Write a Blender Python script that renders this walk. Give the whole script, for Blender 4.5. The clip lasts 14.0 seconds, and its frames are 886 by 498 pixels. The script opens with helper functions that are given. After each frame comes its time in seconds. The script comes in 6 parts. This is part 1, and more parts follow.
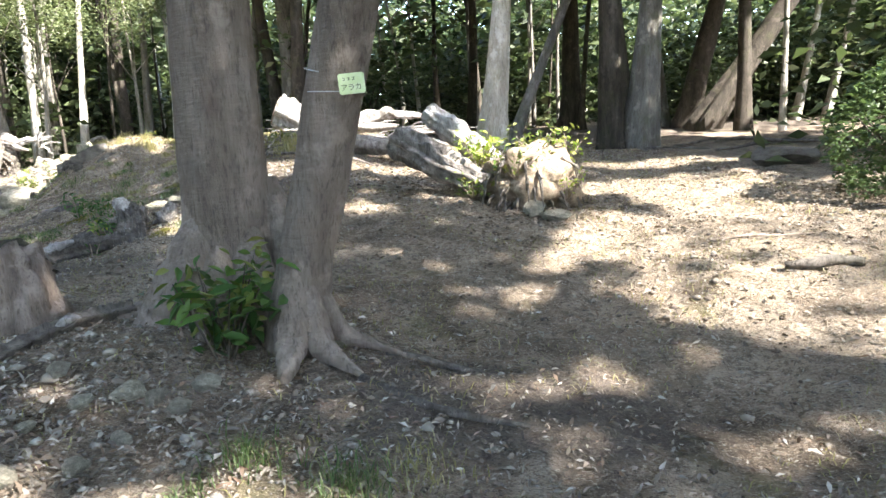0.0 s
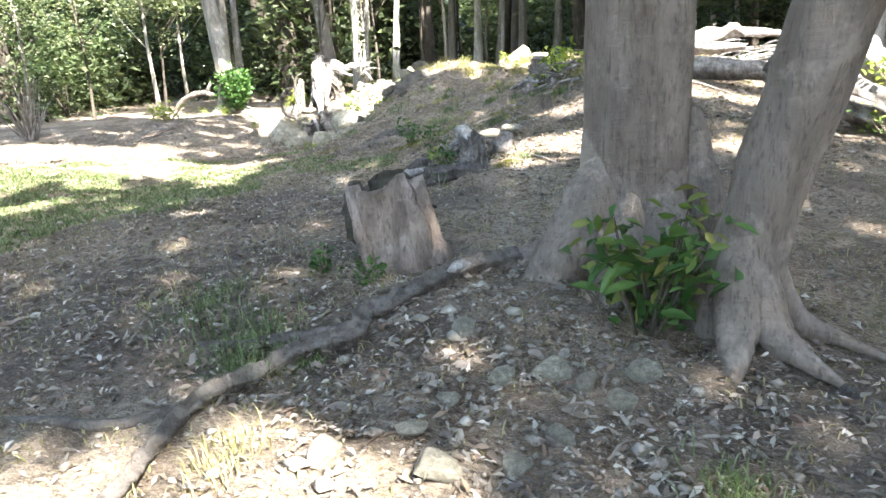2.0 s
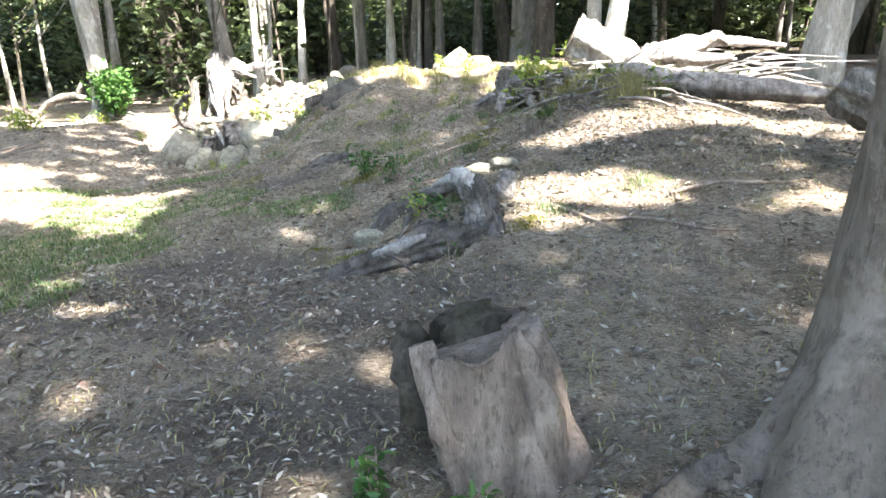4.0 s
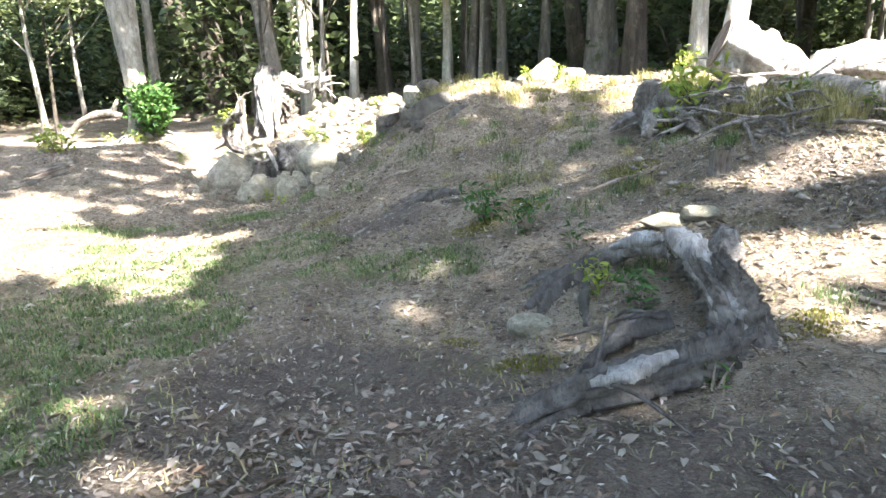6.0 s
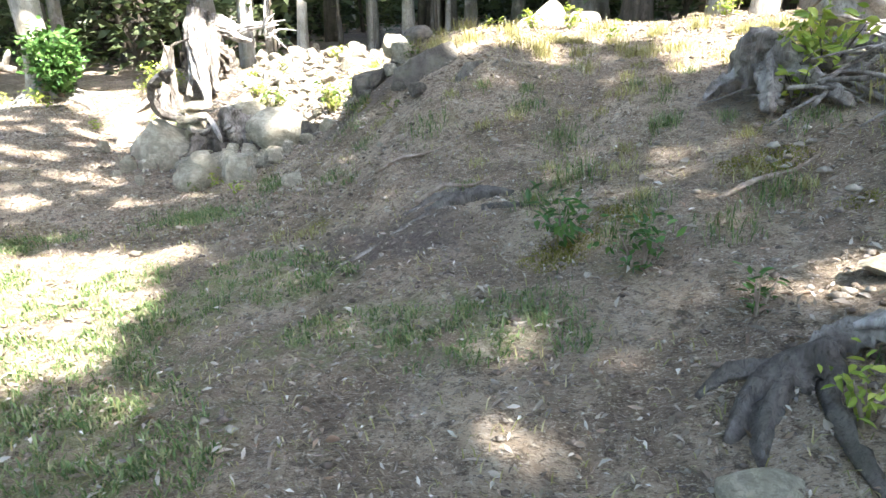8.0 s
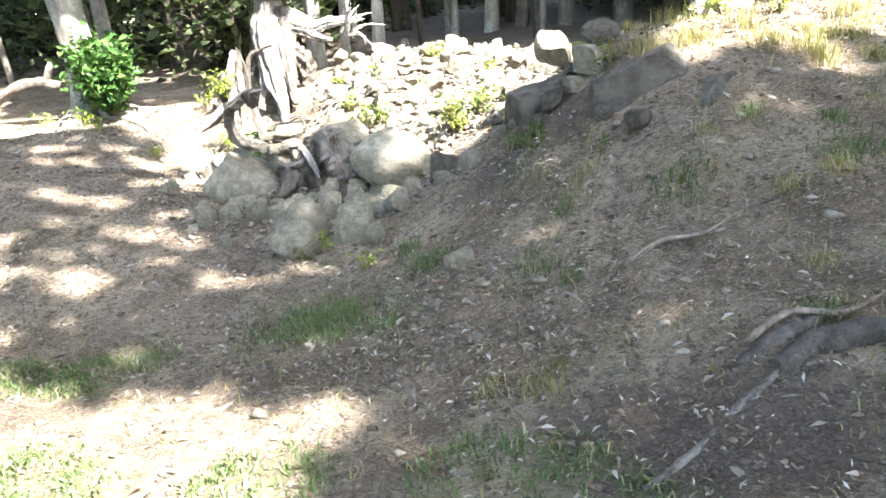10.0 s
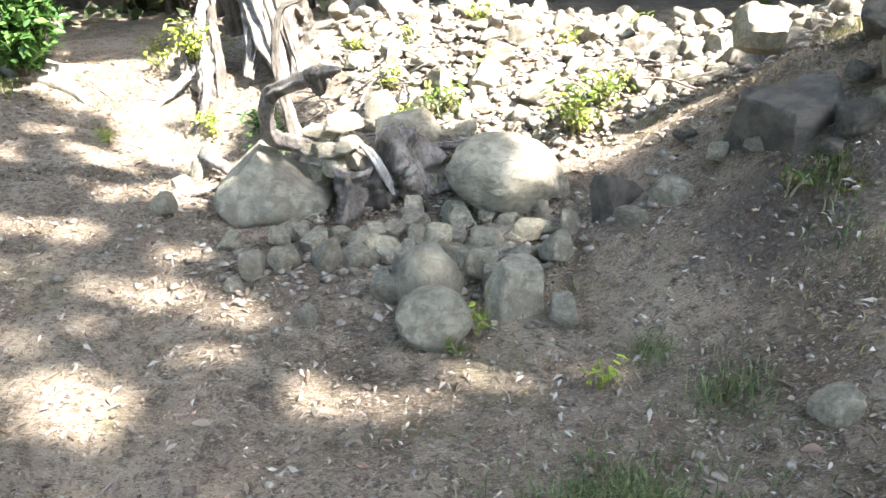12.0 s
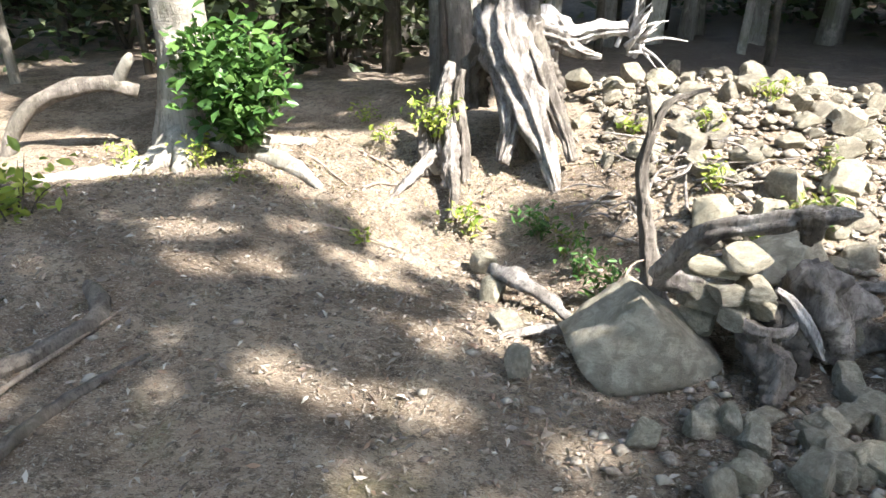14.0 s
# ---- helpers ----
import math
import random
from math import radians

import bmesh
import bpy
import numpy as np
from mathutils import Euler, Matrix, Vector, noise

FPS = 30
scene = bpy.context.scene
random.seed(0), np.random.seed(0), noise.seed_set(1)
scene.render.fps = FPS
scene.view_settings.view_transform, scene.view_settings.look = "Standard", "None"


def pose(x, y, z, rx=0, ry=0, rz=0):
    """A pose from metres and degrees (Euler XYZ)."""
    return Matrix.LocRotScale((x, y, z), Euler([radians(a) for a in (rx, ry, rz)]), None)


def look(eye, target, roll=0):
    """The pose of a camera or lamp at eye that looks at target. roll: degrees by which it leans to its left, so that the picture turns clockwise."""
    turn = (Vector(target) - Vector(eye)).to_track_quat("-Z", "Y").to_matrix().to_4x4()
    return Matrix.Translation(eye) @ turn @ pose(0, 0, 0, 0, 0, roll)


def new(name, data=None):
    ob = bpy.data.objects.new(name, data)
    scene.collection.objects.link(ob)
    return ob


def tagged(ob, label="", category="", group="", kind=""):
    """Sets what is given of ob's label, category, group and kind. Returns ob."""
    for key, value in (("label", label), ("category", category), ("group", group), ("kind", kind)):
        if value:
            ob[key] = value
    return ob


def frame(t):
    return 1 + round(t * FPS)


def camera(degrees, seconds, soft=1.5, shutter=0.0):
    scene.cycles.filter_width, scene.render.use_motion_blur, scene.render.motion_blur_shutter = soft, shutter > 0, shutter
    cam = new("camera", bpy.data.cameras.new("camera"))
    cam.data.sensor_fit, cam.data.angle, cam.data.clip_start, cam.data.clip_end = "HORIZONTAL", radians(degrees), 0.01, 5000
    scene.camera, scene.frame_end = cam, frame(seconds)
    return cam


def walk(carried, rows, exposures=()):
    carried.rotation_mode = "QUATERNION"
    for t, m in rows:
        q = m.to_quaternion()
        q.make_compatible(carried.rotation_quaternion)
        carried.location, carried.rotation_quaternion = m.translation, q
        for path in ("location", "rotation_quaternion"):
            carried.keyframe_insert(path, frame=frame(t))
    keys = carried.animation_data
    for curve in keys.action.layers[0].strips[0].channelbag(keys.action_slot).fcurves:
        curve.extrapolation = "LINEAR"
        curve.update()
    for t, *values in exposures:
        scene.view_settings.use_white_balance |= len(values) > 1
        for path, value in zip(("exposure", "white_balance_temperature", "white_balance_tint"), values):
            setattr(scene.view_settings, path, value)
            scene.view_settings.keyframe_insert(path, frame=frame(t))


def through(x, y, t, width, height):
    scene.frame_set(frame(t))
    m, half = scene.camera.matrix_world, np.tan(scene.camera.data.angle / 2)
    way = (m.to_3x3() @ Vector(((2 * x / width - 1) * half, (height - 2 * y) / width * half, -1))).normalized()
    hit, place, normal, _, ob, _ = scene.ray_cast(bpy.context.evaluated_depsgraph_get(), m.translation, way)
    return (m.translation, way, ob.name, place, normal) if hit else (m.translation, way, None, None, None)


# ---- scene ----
cam = camera(66.5, 14.0)
PATH = [
    (0, (0.037, 0.004, 1.466), (0.029, 1.974, 1.118), -3.4),
    (0.5, (-0.115, 0.076, 1.479), (-0.446, 2.01, 1.092), -3.7),
    (1, (-0.224, 0.13, 1.437), (-0.797, 2.0, 1.018), -2.3),
    (1.5, (-0.495, 0.322, 1.41), (-1.307, 2.09, 0.947), -2.9),
    (2, (-0.819, 0.583, 1.485), (-1.575, 2.364, 0.98), -3.9),
    (2.5, (-1.027, 1.029, 1.507), (-1.763, 2.824, 1.021), -6.7),
    (3, (-1.366, 1.308, 1.59), (-2.255, 3.011, 1.034), -5.7),
    (3.2, (-1.539, 1.429, 1.664), (-2.308, 3.199, 1.138), -6.0),
    (5.3, (-2.892, 2.768, 1.792), (-3.222, 4.66, 1.234), -2.2),
    (5.5, (-3.025, 2.957, 1.787), (-3.404, 4.853, 1.274), -2.8),
    (6, (-3.33, 3.248, 1.778), (-3.843, 5.114, 1.271), -3.4),
    (6.5, (-3.623, 3.461, 1.827), (-3.98, 5.359, 1.307), -2.0),
    (7, (-3.822, 3.765, 1.745), (-4.155, 5.663, 1.211), -2.3),
    (7.2, (-3.912, 4.003, 1.744), (-4.287, 5.881, 1.166), -3.2),
    (9.3, (-5.242, 5.856, 1.957), (-5.488, 7.714, 1.257), -3.0),
    (9.5, (-5.373, 6.014, 1.954), (-5.646, 7.865, 1.248), -3.4),
    (10, (-5.756, 6.527, 1.986), (-6.195, 8.345, 1.276), -6.0),
    (10.5, (-6.234, 6.896, 2.002), (-6.649, 8.714, 1.278), -5.1),
    (11, (-6.664, 7.344, 1.994), (-6.959, 9.169, 1.229), -3.2),
    (11.5, (-7.209, 7.68, 1.99), (-7.387, 9.473, 1.123), 0.1),
    (12, (-7.674, 8.105, 2.028), (-7.763, 9.912, 1.175), -1.4),
    (12.5, (-8.24, 8.322, 2.066), (-8.271, 10.147, 1.249), 2.1),
    (13, (-8.657, 8.656, 2.108), (-8.584, 10.456, 1.239), 1.9),
    (13.5, (-9.183, 8.92, 2.162), (-9.102, 10.745, 1.347), 2.3),
    (14, (-9.615, 9.214, 2.212), (-9.82, 11.052, 1.45), -0.5),
]
walk(cam, [(t, look(eye, target, roll)) for t, eye, target, roll in PATH],
     exposures=[(0, 3.6), (1.5, 3.95), (3, 4.18), (6.5, 4.1), (9.5, 4.13), (10.5, 3.98), (12, 4.0), (13, 3.72), (14, 3.3)])

# world, sun, exposure
SUN_DIR = Vector((0.62, -0.40, 0.78)).normalized()
world = bpy.data.worlds.new("world")
scene.world = world
world.use_nodes = True
wn = world.node_tree.nodes
sky = wn.new("ShaderNodeTexSky")
sky.sky_type, sky.sun_disc = "NISHITA", False
sky.sun_elevation = math.asin(SUN_DIR.z)
sky.sun_rotation = math.atan2(SUN_DIR.x, SUN_DIR.y)
world.node_tree.links.new(sky.outputs[0], wn["Background"].inputs[0])
wn["Background"].inputs[1].default_value = 0.15
sun = new("sun", bpy.data.lights.new("sun", "SUN"))
sun.data.energy, sun.data.angle, sun.data.color = 2.8, radians(0.9), (1.0, 0.965, 0.91)
sun.matrix_world = look(SUN_DIR * 60, (0, 0, 0))

# ---- materials ----
class Nodes:
    """A small writer of node materials."""
    def __init__(self, name, rough=0.85):
        self.m = bpy.data.materials.new(name)
        self.m.use_nodes = True
        self.t = self.m.node_tree
        self.b = self.t.nodes["Principled BSDF"]
        self.b.inputs["Roughness"].default_value = rough
        self.b.inputs["Specular IOR Level"].default_value = 0.25
        self.geo = self.t.nodes.new("ShaderNodeNewGeometry")
        self.tex = self.t.nodes.new("ShaderNodeTexCoord")
        self.pos = self.tex.outputs["Object"]

    def link(self, a, b):
        self.t.links.new(a, b)

    def noise(self, scale, detail=4, rough=0.6, stretch=None, pos=None, distort=0.0):
        n = self.t.nodes.new("ShaderNodeTexNoise")
        n.inputs["Scale"].default_value, n.inputs["Detail"].default_value = scale, detail
        n.inputs["Roughness"].default_value, n.inputs["Distortion"].default_value = rough, distort
        p = pos or self.pos
        if stretch:
            k = self.t.nodes.new("ShaderNodeMapping")
            k.inputs["Scale"].default_value = stretch
            self.link(p, k.inputs[0])
            p = k.outputs[0]
        self.link(p, n.inputs["Vector"])
        return n.outputs["Fac"]

    def ramp(self, fac, *stops):
        r = self.t.nodes.new("ShaderNodeValToRGB")
        e = r.color_ramp.elements
        while len(e) < len(stops):
            e.new(0.5)
        for el, (p, c) in zip(e, stops):
            el.position = p
            el.color = (*c, 1) if len(c) == 3 else c
        self.link(fac, r.inputs[0])
        return r.outputs[0]

    def step(self, fac, lo, hi):
        r = self.t.nodes.new("ShaderNodeMapRange")
        r.interpolation_type = "SMOOTHSTEP"
        r.inputs[1].default_value, r.inputs[2].default_value = lo, hi
        self.link(fac, r.inputs[0])
        return r.outputs[0]

    def mix(self, fac, a, b, kind="MIX"):
        m = self.t.nodes.new("ShaderNodeMix")
        m.data_type, m.blend_type = "RGBA", kind
        for v, s in ((fac, m.inputs[0]), (a, m.inputs[6]), (b, m.inputs[7])):
            if isinstance(v, (int, float)):
                s.default_value = v
            elif isinstance(v, tuple):
                s.default_value = (*v, 1)
            else:
                self.link(v, s)
        return m.outputs[2]

    def math(self, op, a, b=0.0):
        m = self.t.nodes.new("ShaderNodeMath")
        m.operation = op
        for v, s in ((a, m.inputs[0]), (b, m.inputs[1])):
            if isinstance(v, (int, float)):
                s.default_value = v
            else:
                self.link(v, s)
        return m.outputs[0]

    def random(self, island=False):
        if island:
            return self.geo.outputs["Random Per Island"]
        return self.t.nodes.new("ShaderNodeObjectInfo").outputs["Random"]

    def bump(self, height, strength=0.5, dist=0.02):
        b = self.t.nodes.new("ShaderNodeBump")
        b.inputs["Strength"].default_value, b.inputs["Distance"].default_value = strength, dist
        self.link(height, b.inputs["Height"])
        self.link(b.outputs[0], self.b.inputs["Normal"])

    def colour(self, c):
        if isinstance(c, tuple):
            self.b.inputs["Base Color"].default_value = (*c, 1)
        else:
            self.link(c, self.b.inputs["Base Color"])
        return self


def bark(name, dark, light, moss=0.0, fine=1.0):
    n = Nodes(name, 0.9)
    a = n.noise(7 * fine, 6, 0.7, (1, 1, 0.2))
    b = n.noise(42 * fine, 5, 0.75, (1, 1, 0.22))
    c = n.noise(4.5, 4, 0.65)
    wrinkle = n.noise(26, 3, 0.6, (0.35, 0.35, 1.6))
    col = n.mix(n.step(a, 0.3, 0.72), dark, light)
    col = n.mix(n.math("MULTIPLY", n.step(b, 0.5, 0.66), 0.6), col, tuple(v * 0.42 for v in dark))
    col = n.mix(n.math("MULTIPLY", n.step(c, 0.54, 0.68), 0.6), col, tuple(min(0.75, v * 1.45) for v in light))
    col = n.mix(n.math("MULTIPLY", n.step(n.noise(2.0, 4, 0.7), 0.52, 0.7), 0.4), col, tuple(v * 0.6 for v in dark))
    if moss:
        col = n.mix(n.math("MULTIPLY", n.step(n.noise(3.1, 4), 0.5, 0.7), moss), col, (0.12, 0.14, 0.05))
    n.bump(n.math("ADD", n.math("ADD", a, n.math("MULTIPLY", wrinkle, 0.35)), n.math("MULTIPLY", b, 0.6)), 0.9, 0.035)
    return n.colour(col).m


BARK_BROWN = bark("bark_brown", (0.16, 0.126, 0.10), (0.28, 0.233, 0.192))
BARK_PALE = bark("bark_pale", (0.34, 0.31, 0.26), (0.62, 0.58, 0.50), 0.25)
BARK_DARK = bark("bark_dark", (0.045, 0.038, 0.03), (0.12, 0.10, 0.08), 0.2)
BARK_GREY = bark("bark_grey", (0.20, 0.18, 0.15), (0.40, 0.37, 0.32), 0.3)
ROOT_BARK = bark("root_bark", (0.088, 0.075, 0.063), (0.225, 0.195, 0.168), 0.12, 2.0)
DEAD_WOOD = bark("dead_wood", (0.11, 0.092, 0.08), (0.38, 0.345, 0.31), 0.0, 1.8)
SILVER_WOOD = bark("silver_wood", (0.24, 0.215, 0.20), (0.62, 0.59, 0.56), 0.0, 1.6)
STUMP_WOOD = bark("stump_wood", (0.17, 0.13, 0.105), (0.38, 0.305, 0.25), 0.0, 1.6)
ROOT_DARK = bark("root_dark", (0.072, 0.063, 0.056), (0.185, 0.163, 0.145), 0.1, 2.0)
DRY_TWIG = bark("dry_twig", (0.22, 0.17, 0.13), (0.42, 0.34, 0.28), 0.0, 2.0)


def stone(name, dark, light, moss=0.25):
    n = Nodes(name, 0.88)
    a = n.noise(2.6, 5, 0.6)
    b = n.noise(24, 5, 0.7)
    c = n.noise(90, 3, 0.7)
    col = n.mix(n.step(a, 0.32, 0.7), dark, light)
    col = n.mix(n.math("MULTIPLY", n.step(b, 0.48, 0.66), 0.3), col, tuple(v * 0.55 for v in dark))
    col = n.mix(n.math("MULTIPLY", n.step(c, 0.55, 0.7), 0.3), col, tuple(min(0.8, v * 1.3) for v in light))
    col = n.mix(n.math("MULTIPLY", n.step(n.noise(4.3, 4), 0.55, 0.75), moss), col, (0.23, 0.22, 0.12))
    tone = n.ramp(n.random(), (0.0, (0.78, 0.76, 0.74)), (0.5, (0.95, 0.93, 0.9)), (1.0, (1.15, 1.12, 1.05)))
    col = n.mix(1.0, col, tone, "MULTIPLY")
    col = n.mix(n.math("MULTIPLY", n.step(n.noise(4.5, 6, 0.62, distort=0.8), 0.47, 0.6), 0.5), col, (0.185, 0.168, 0.132))
    n.bump(n.math("ADD", a, n.math("ADD", n.math("MULTIPLY", b, 0.7), n.math("MULTIPLY", c, 0.3))), 0.85, 0.05)
    return n.colour(col).m


STONE = stone("stone", (0.325, 0.30, 0.238), (0.56, 0.52, 0.42))
STONE_WARM = stone("stone_warm", (0.33, 0.305, 0.24), (0.53, 0.49, 0.39), 0.35)
STONE_HEAP = stone("stone_heap", (0.24, 0.215, 0.175), (0.47, 0.43, 0.35))
STONE_DARK = stone("stone_dark", (0.10, 0.09, 0.08), (0.23, 0.21, 0.185), 0.4)


def leaf_mat(name, *cols, rough=0.45, through=0.35):
    n = Nodes(name, rough)
    r = n.random(True)
    col = n.ramp(r, *[(i / max(1, len(cols) - 1), c) for i, c in enumerate(cols)])
    n.colour(col)
    tr = n.t.nodes.new("ShaderNodeBsdfTranslucent")
    n.link(n.mix(1.0, col, (1.05, 1.12, 0.78), "MULTIPLY"), tr.inputs[0])
    mx = n.t.nodes.new("ShaderNodeMixShader")
    mx.inputs[0].default_value = through
    n.link(n.b.outputs[0], mx.inputs[1])
    n.link(tr.outputs[0], mx.inputs[2])
    n.link(mx.outputs[0], n.t.nodes["Material Output"].inputs[0])
    return n.m


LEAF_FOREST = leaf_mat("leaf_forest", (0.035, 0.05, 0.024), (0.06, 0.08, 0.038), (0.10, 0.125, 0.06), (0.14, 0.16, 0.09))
LEAF_CANOPY = leaf_mat("leaf_canopy", (0.13, 0.14, 0.075), (0.20, 0.21, 0.12), through=0.6)
LEAF_SHRUB = leaf_mat("leaf_shrub", (0.036, 0.085, 0.022), (0.06, 0.13, 0.034), (0.11, 0.195, 0.052), rough=0.35)
LEAF_HEDGE = leaf_mat("leaf_hedge", (0.04, 0.065, 0.028), (0.075, 0.11, 0.045), (0.10, 0.14, 0.06))
LEAF_YOUNG = leaf_mat("leaf_young", (0.16, 0.24, 0.04), (0.28, 0.34, 0.07), (0.42, 0.44, 0.10))
LEAF_MID = leaf_mat("leaf_mid", (0.06, 0.10, 0.025), (0.12, 0.18, 0.04), (0.18, 0.20, 0.06), (0.26, 0.24, 0.07))
LEAF_DRY = leaf_mat("leaf_dry", (0.12, 0.095, 0.07), (0.20, 0.165, 0.13), (0.28, 0.24, 0.195), (0.50, 0.46, 0.40), (0.24, 0.16, 0.11), (0.16, 0.13, 0.10), (0.13, 0.10, 0.075), rough=0.7, through=0.1)
GRASS_GREEN = leaf_mat("grass_green", (0.055, 0.095, 0.032), (0.10, 0.15, 0.055), (0.17, 0.21, 0.085), (0.32, 0.31, 0.19))
GRASS_DRY = leaf_mat("grass_dry", (0.26, 0.22, 0.10), (0.38, 0.33, 0.17), (0.20, 0.20, 0.07), (0.48, 0.42, 0.26))

# ---- the lie of the land ----
HILLS = [(-2.5, 12.0, 3.2, 0.779), (-8.5, 10.5, 2.2, -0.394), (-5.5, 11.5, 1.0, 0.485), (-8.0, 15.5, 1.5, 0.30), (-1.0, 7.5, 2.2, 0.231),
         (-10.0, 13.5, 1.0, -0.462), (-6.5, 7.5, 2.2, -0.311), (2.0, 3.0, 2.2, -0.35), (-7.5, 12.0, 1.0, -0.223), (-12.0, 9.5, 2.2, -0.264),
         (0.5, 0.0, 2.2, -0.206), (-4.5, 13.5, 1.0, 0.251), (-4.0, 6.5, 1.0, -0.133), (-9.0, 4.0, 2.2, -0.146), (-9.0, 12.5, 1.0, -0.198),
         (-5.0, 10.5, 1.0, 0.171), (-2.0, 9.0, 1.0, 0.225), (-13.0, 14.5, 1.5, -0.144), (-12.0, 18.5, 2.2, -0.128), (-1.5, 3.5, 1.0, 0.101),
         (-7.0, 10.5, 1.0, -0.127)]


def land(x, y):
    """Height of the ground, for arrays or numbers, without the fine lumps."""
    x, y = np.asarray(x, float), np.asarray(y, float)
    yy = np.where(y > 22, 22 + (y - 22) * 0.5, np.where(y < -4, -4 + 0.3 * (y + 4), y))
    yy = np.minimum(yy, 60)
    z = 0.2922 - 0.0021 * np.clip(x, -30, 30) + 0.0431 * yy
    for hx, hy, r, h in HILLS:
        z = z + h * np.exp(-((x - hx) ** 2 + (y - hy) ** 2) / r ** 2)
    return z


def lumps(x, y):
    s = np.sin
    return 1.35 * (0.020 * s(3.1 * x + 1.3 * s(2.2 * y)) * s(2.7 * y + 1.1 * s(1.9 * x + 1)) + 0.014 * s(7.3 * x + 2 * s(3.1 * y)) * s(6.1 * y + 1.7 * s(4 * x))
            + 0.009 * s(15 * x + 3 * s(5 * y)) * s(14 * y + 2 * s(6 * x)))


def ground_z(x, y):
    return float(land(x, y) + lumps(np.asarray(x, float), np.asarray(y, float)))


# places that the sun reaches through the crowns: x, y, half length, half width, turn in degrees
SUNNY = [(-20, 16, 5, 3, 0), (-15, 23, 4, 2, 0), (-26, 8, 5, 4, 0), (10, 18, 5, 3, 0), (14, 25, 6, 2.5, 0), (2, 27, 4, 1.5, 0), (2.9, 5.8, 2.7, 1.45, 60), (2.6, 8.2, 1.8, 0.6, 20), (4.6, 7.6, 1.6, 0.6, 20), (3.6, 10.5, 2.4, 0.5, 20), (-2.3, 1.75, 1.0, 0.48, 15), (-0.85, 1.9, 0.8, 0.3, 12), (-9.6, 4.3, 4.2, 2.4, 125), (-8.2, 8.2, 1.85, 0.78, -3), (-6.95, 7.8, 0.65, 0.7, 0), (-10.6, 7.5, 2.2, 1.6, 0), (-9.4, 6.4, 1.2, 1.2, 0),
         (-12.3, 9.8, 2.8, 0.65, 5), (-10.4, 9.3, 0.9, 0.3, 0), (-7.2, 14.25, 3.3, 2.1, -8), (-3.05, 12.32, 3.7, 2.0, -28), (-11.9, 9.4, 2.3, 1.1, 0), (-0.8, 10.8, 2.2, 1.2, -30), (-10.9, 14.55, 2.0, 0.75, 0), (-13.4, 14.4, 2.6, 0.8, 0), (-2.2, 6.8, 0.65, 0.36, -20), (-2.5, 6.4, 0.25, 0.3, 0),
         (-2.3, 6.2, 0.45, 0.14, -10), (-0.9, 8.3, 1.6, 0.35, 10), (-0.7, 6.4, 0.35, 0.2, 0), (0.7, 7.2, 0.9, 0.6, 0), (-9.55, 12.7, 0.35, 0.6, 10), (-12.6, 11.4, 0.9, 0.12, -4), (-10.0, 12.2, 0.5, 0.1, -6), (-10.3, 11.55, 0.77, 0.098, -3),
         (-9.6, 11.05, 0.51, 0.091, -8), (-9.3, 10.25, 0.59, 0.14, -8), (-9.9, 10.6, 0.51, 0.084, -5), (-11.2, 12.5, 0.5, 0.12, 10), (-10.6, 13.0, 0.35, 0.1, 0), (-3.3, 7.5, 0.3, 0.12, 0), (-6.2, 5.4, 0.25, 0.1, 0), (-8.1, 10.3, 0.3, 0.1, 0), (0.2, 1.7, 0.35, 0.15, 10),
         (-1.98, 4.67, 0.25, 0.07, 0), (-5.64, 5.54, 0.3, 0.1, 0), (-6.1, 7.06, 0.2, 0.1, 0), (-4.9, 4.95, 0.22, 0.1, 20), (-7.65, 10.45, 0.22, 0.08, 0), (-8.8, 10.88, 0.2, 0.07, 0), (-9.13, 11.04, 0.4, 0.08, -5),
         (-10.3, 12.75, 0.5, 0.12, 0), (-9.9, 11.07, 0.4, 0.08, 0), (-9.06, 10.12, 0.4, 0.13, 0), (-11.6, 12.9, 0.6, 0.12, 0), (0.3, 3.1, 0.25, 0.09, 0), (1.34, 2.7, 0.3, 0.12, 10), (-12.8, 19.5, 2.6, 2.2, 0), (-0.5, 5.2, 0.4, 0.08, 10), (0.3, 4.4, 0.35, 0.08, 5)]


def sunny(x, y):
    """True where a gap in the crowns lets the sun down to the ground."""
    wob = 0.16 * np.sin(2.3 * x + 1.7 * np.sin(1.9 * y)) + 0.14 * np.sin(3.7 * y + 2.1 * np.sin(2.9 * x)) + 0.08 * np.sin(9 * x) * np.sin(8 * y)
    hit = np.zeros(np.shape(x), bool)
    for sx, sy, a, b, turn in SUNNY:
        c, s = math.cos(radians(turn)), math.sin(radians(turn))
        u, v = (x - sx) * c + (y - sy) * s, -(x - sx) * s + (y - sy) * c
        hit |= (u / a) ** 2 + (v / b) ** 2 < 1 + 2.2 * wob
    return hit


# ---- mesh helpers ----
def mesh_of(name, verts, faces, mat, smooth=True):
    me = bpy.data.meshes.new(name)
    me.from_pydata([tuple(v) for v in verts], [], faces)
    me.materials.append(mat)
    if smooth:
        me.polygons.foreach_set("use_smooth", [True] * len(me.polygons))
    me.update()
    return me


def bm_mesh(name, bm, mat, smooth=True):
    me = bpy.data.meshes.new(name)
    bm.to_mesh(me)
    bm.free()
    me.materials.append(mat)
    if smooth:
        me.polygons.foreach_set("use_smooth", [True] * len(me.polygons))
    return me


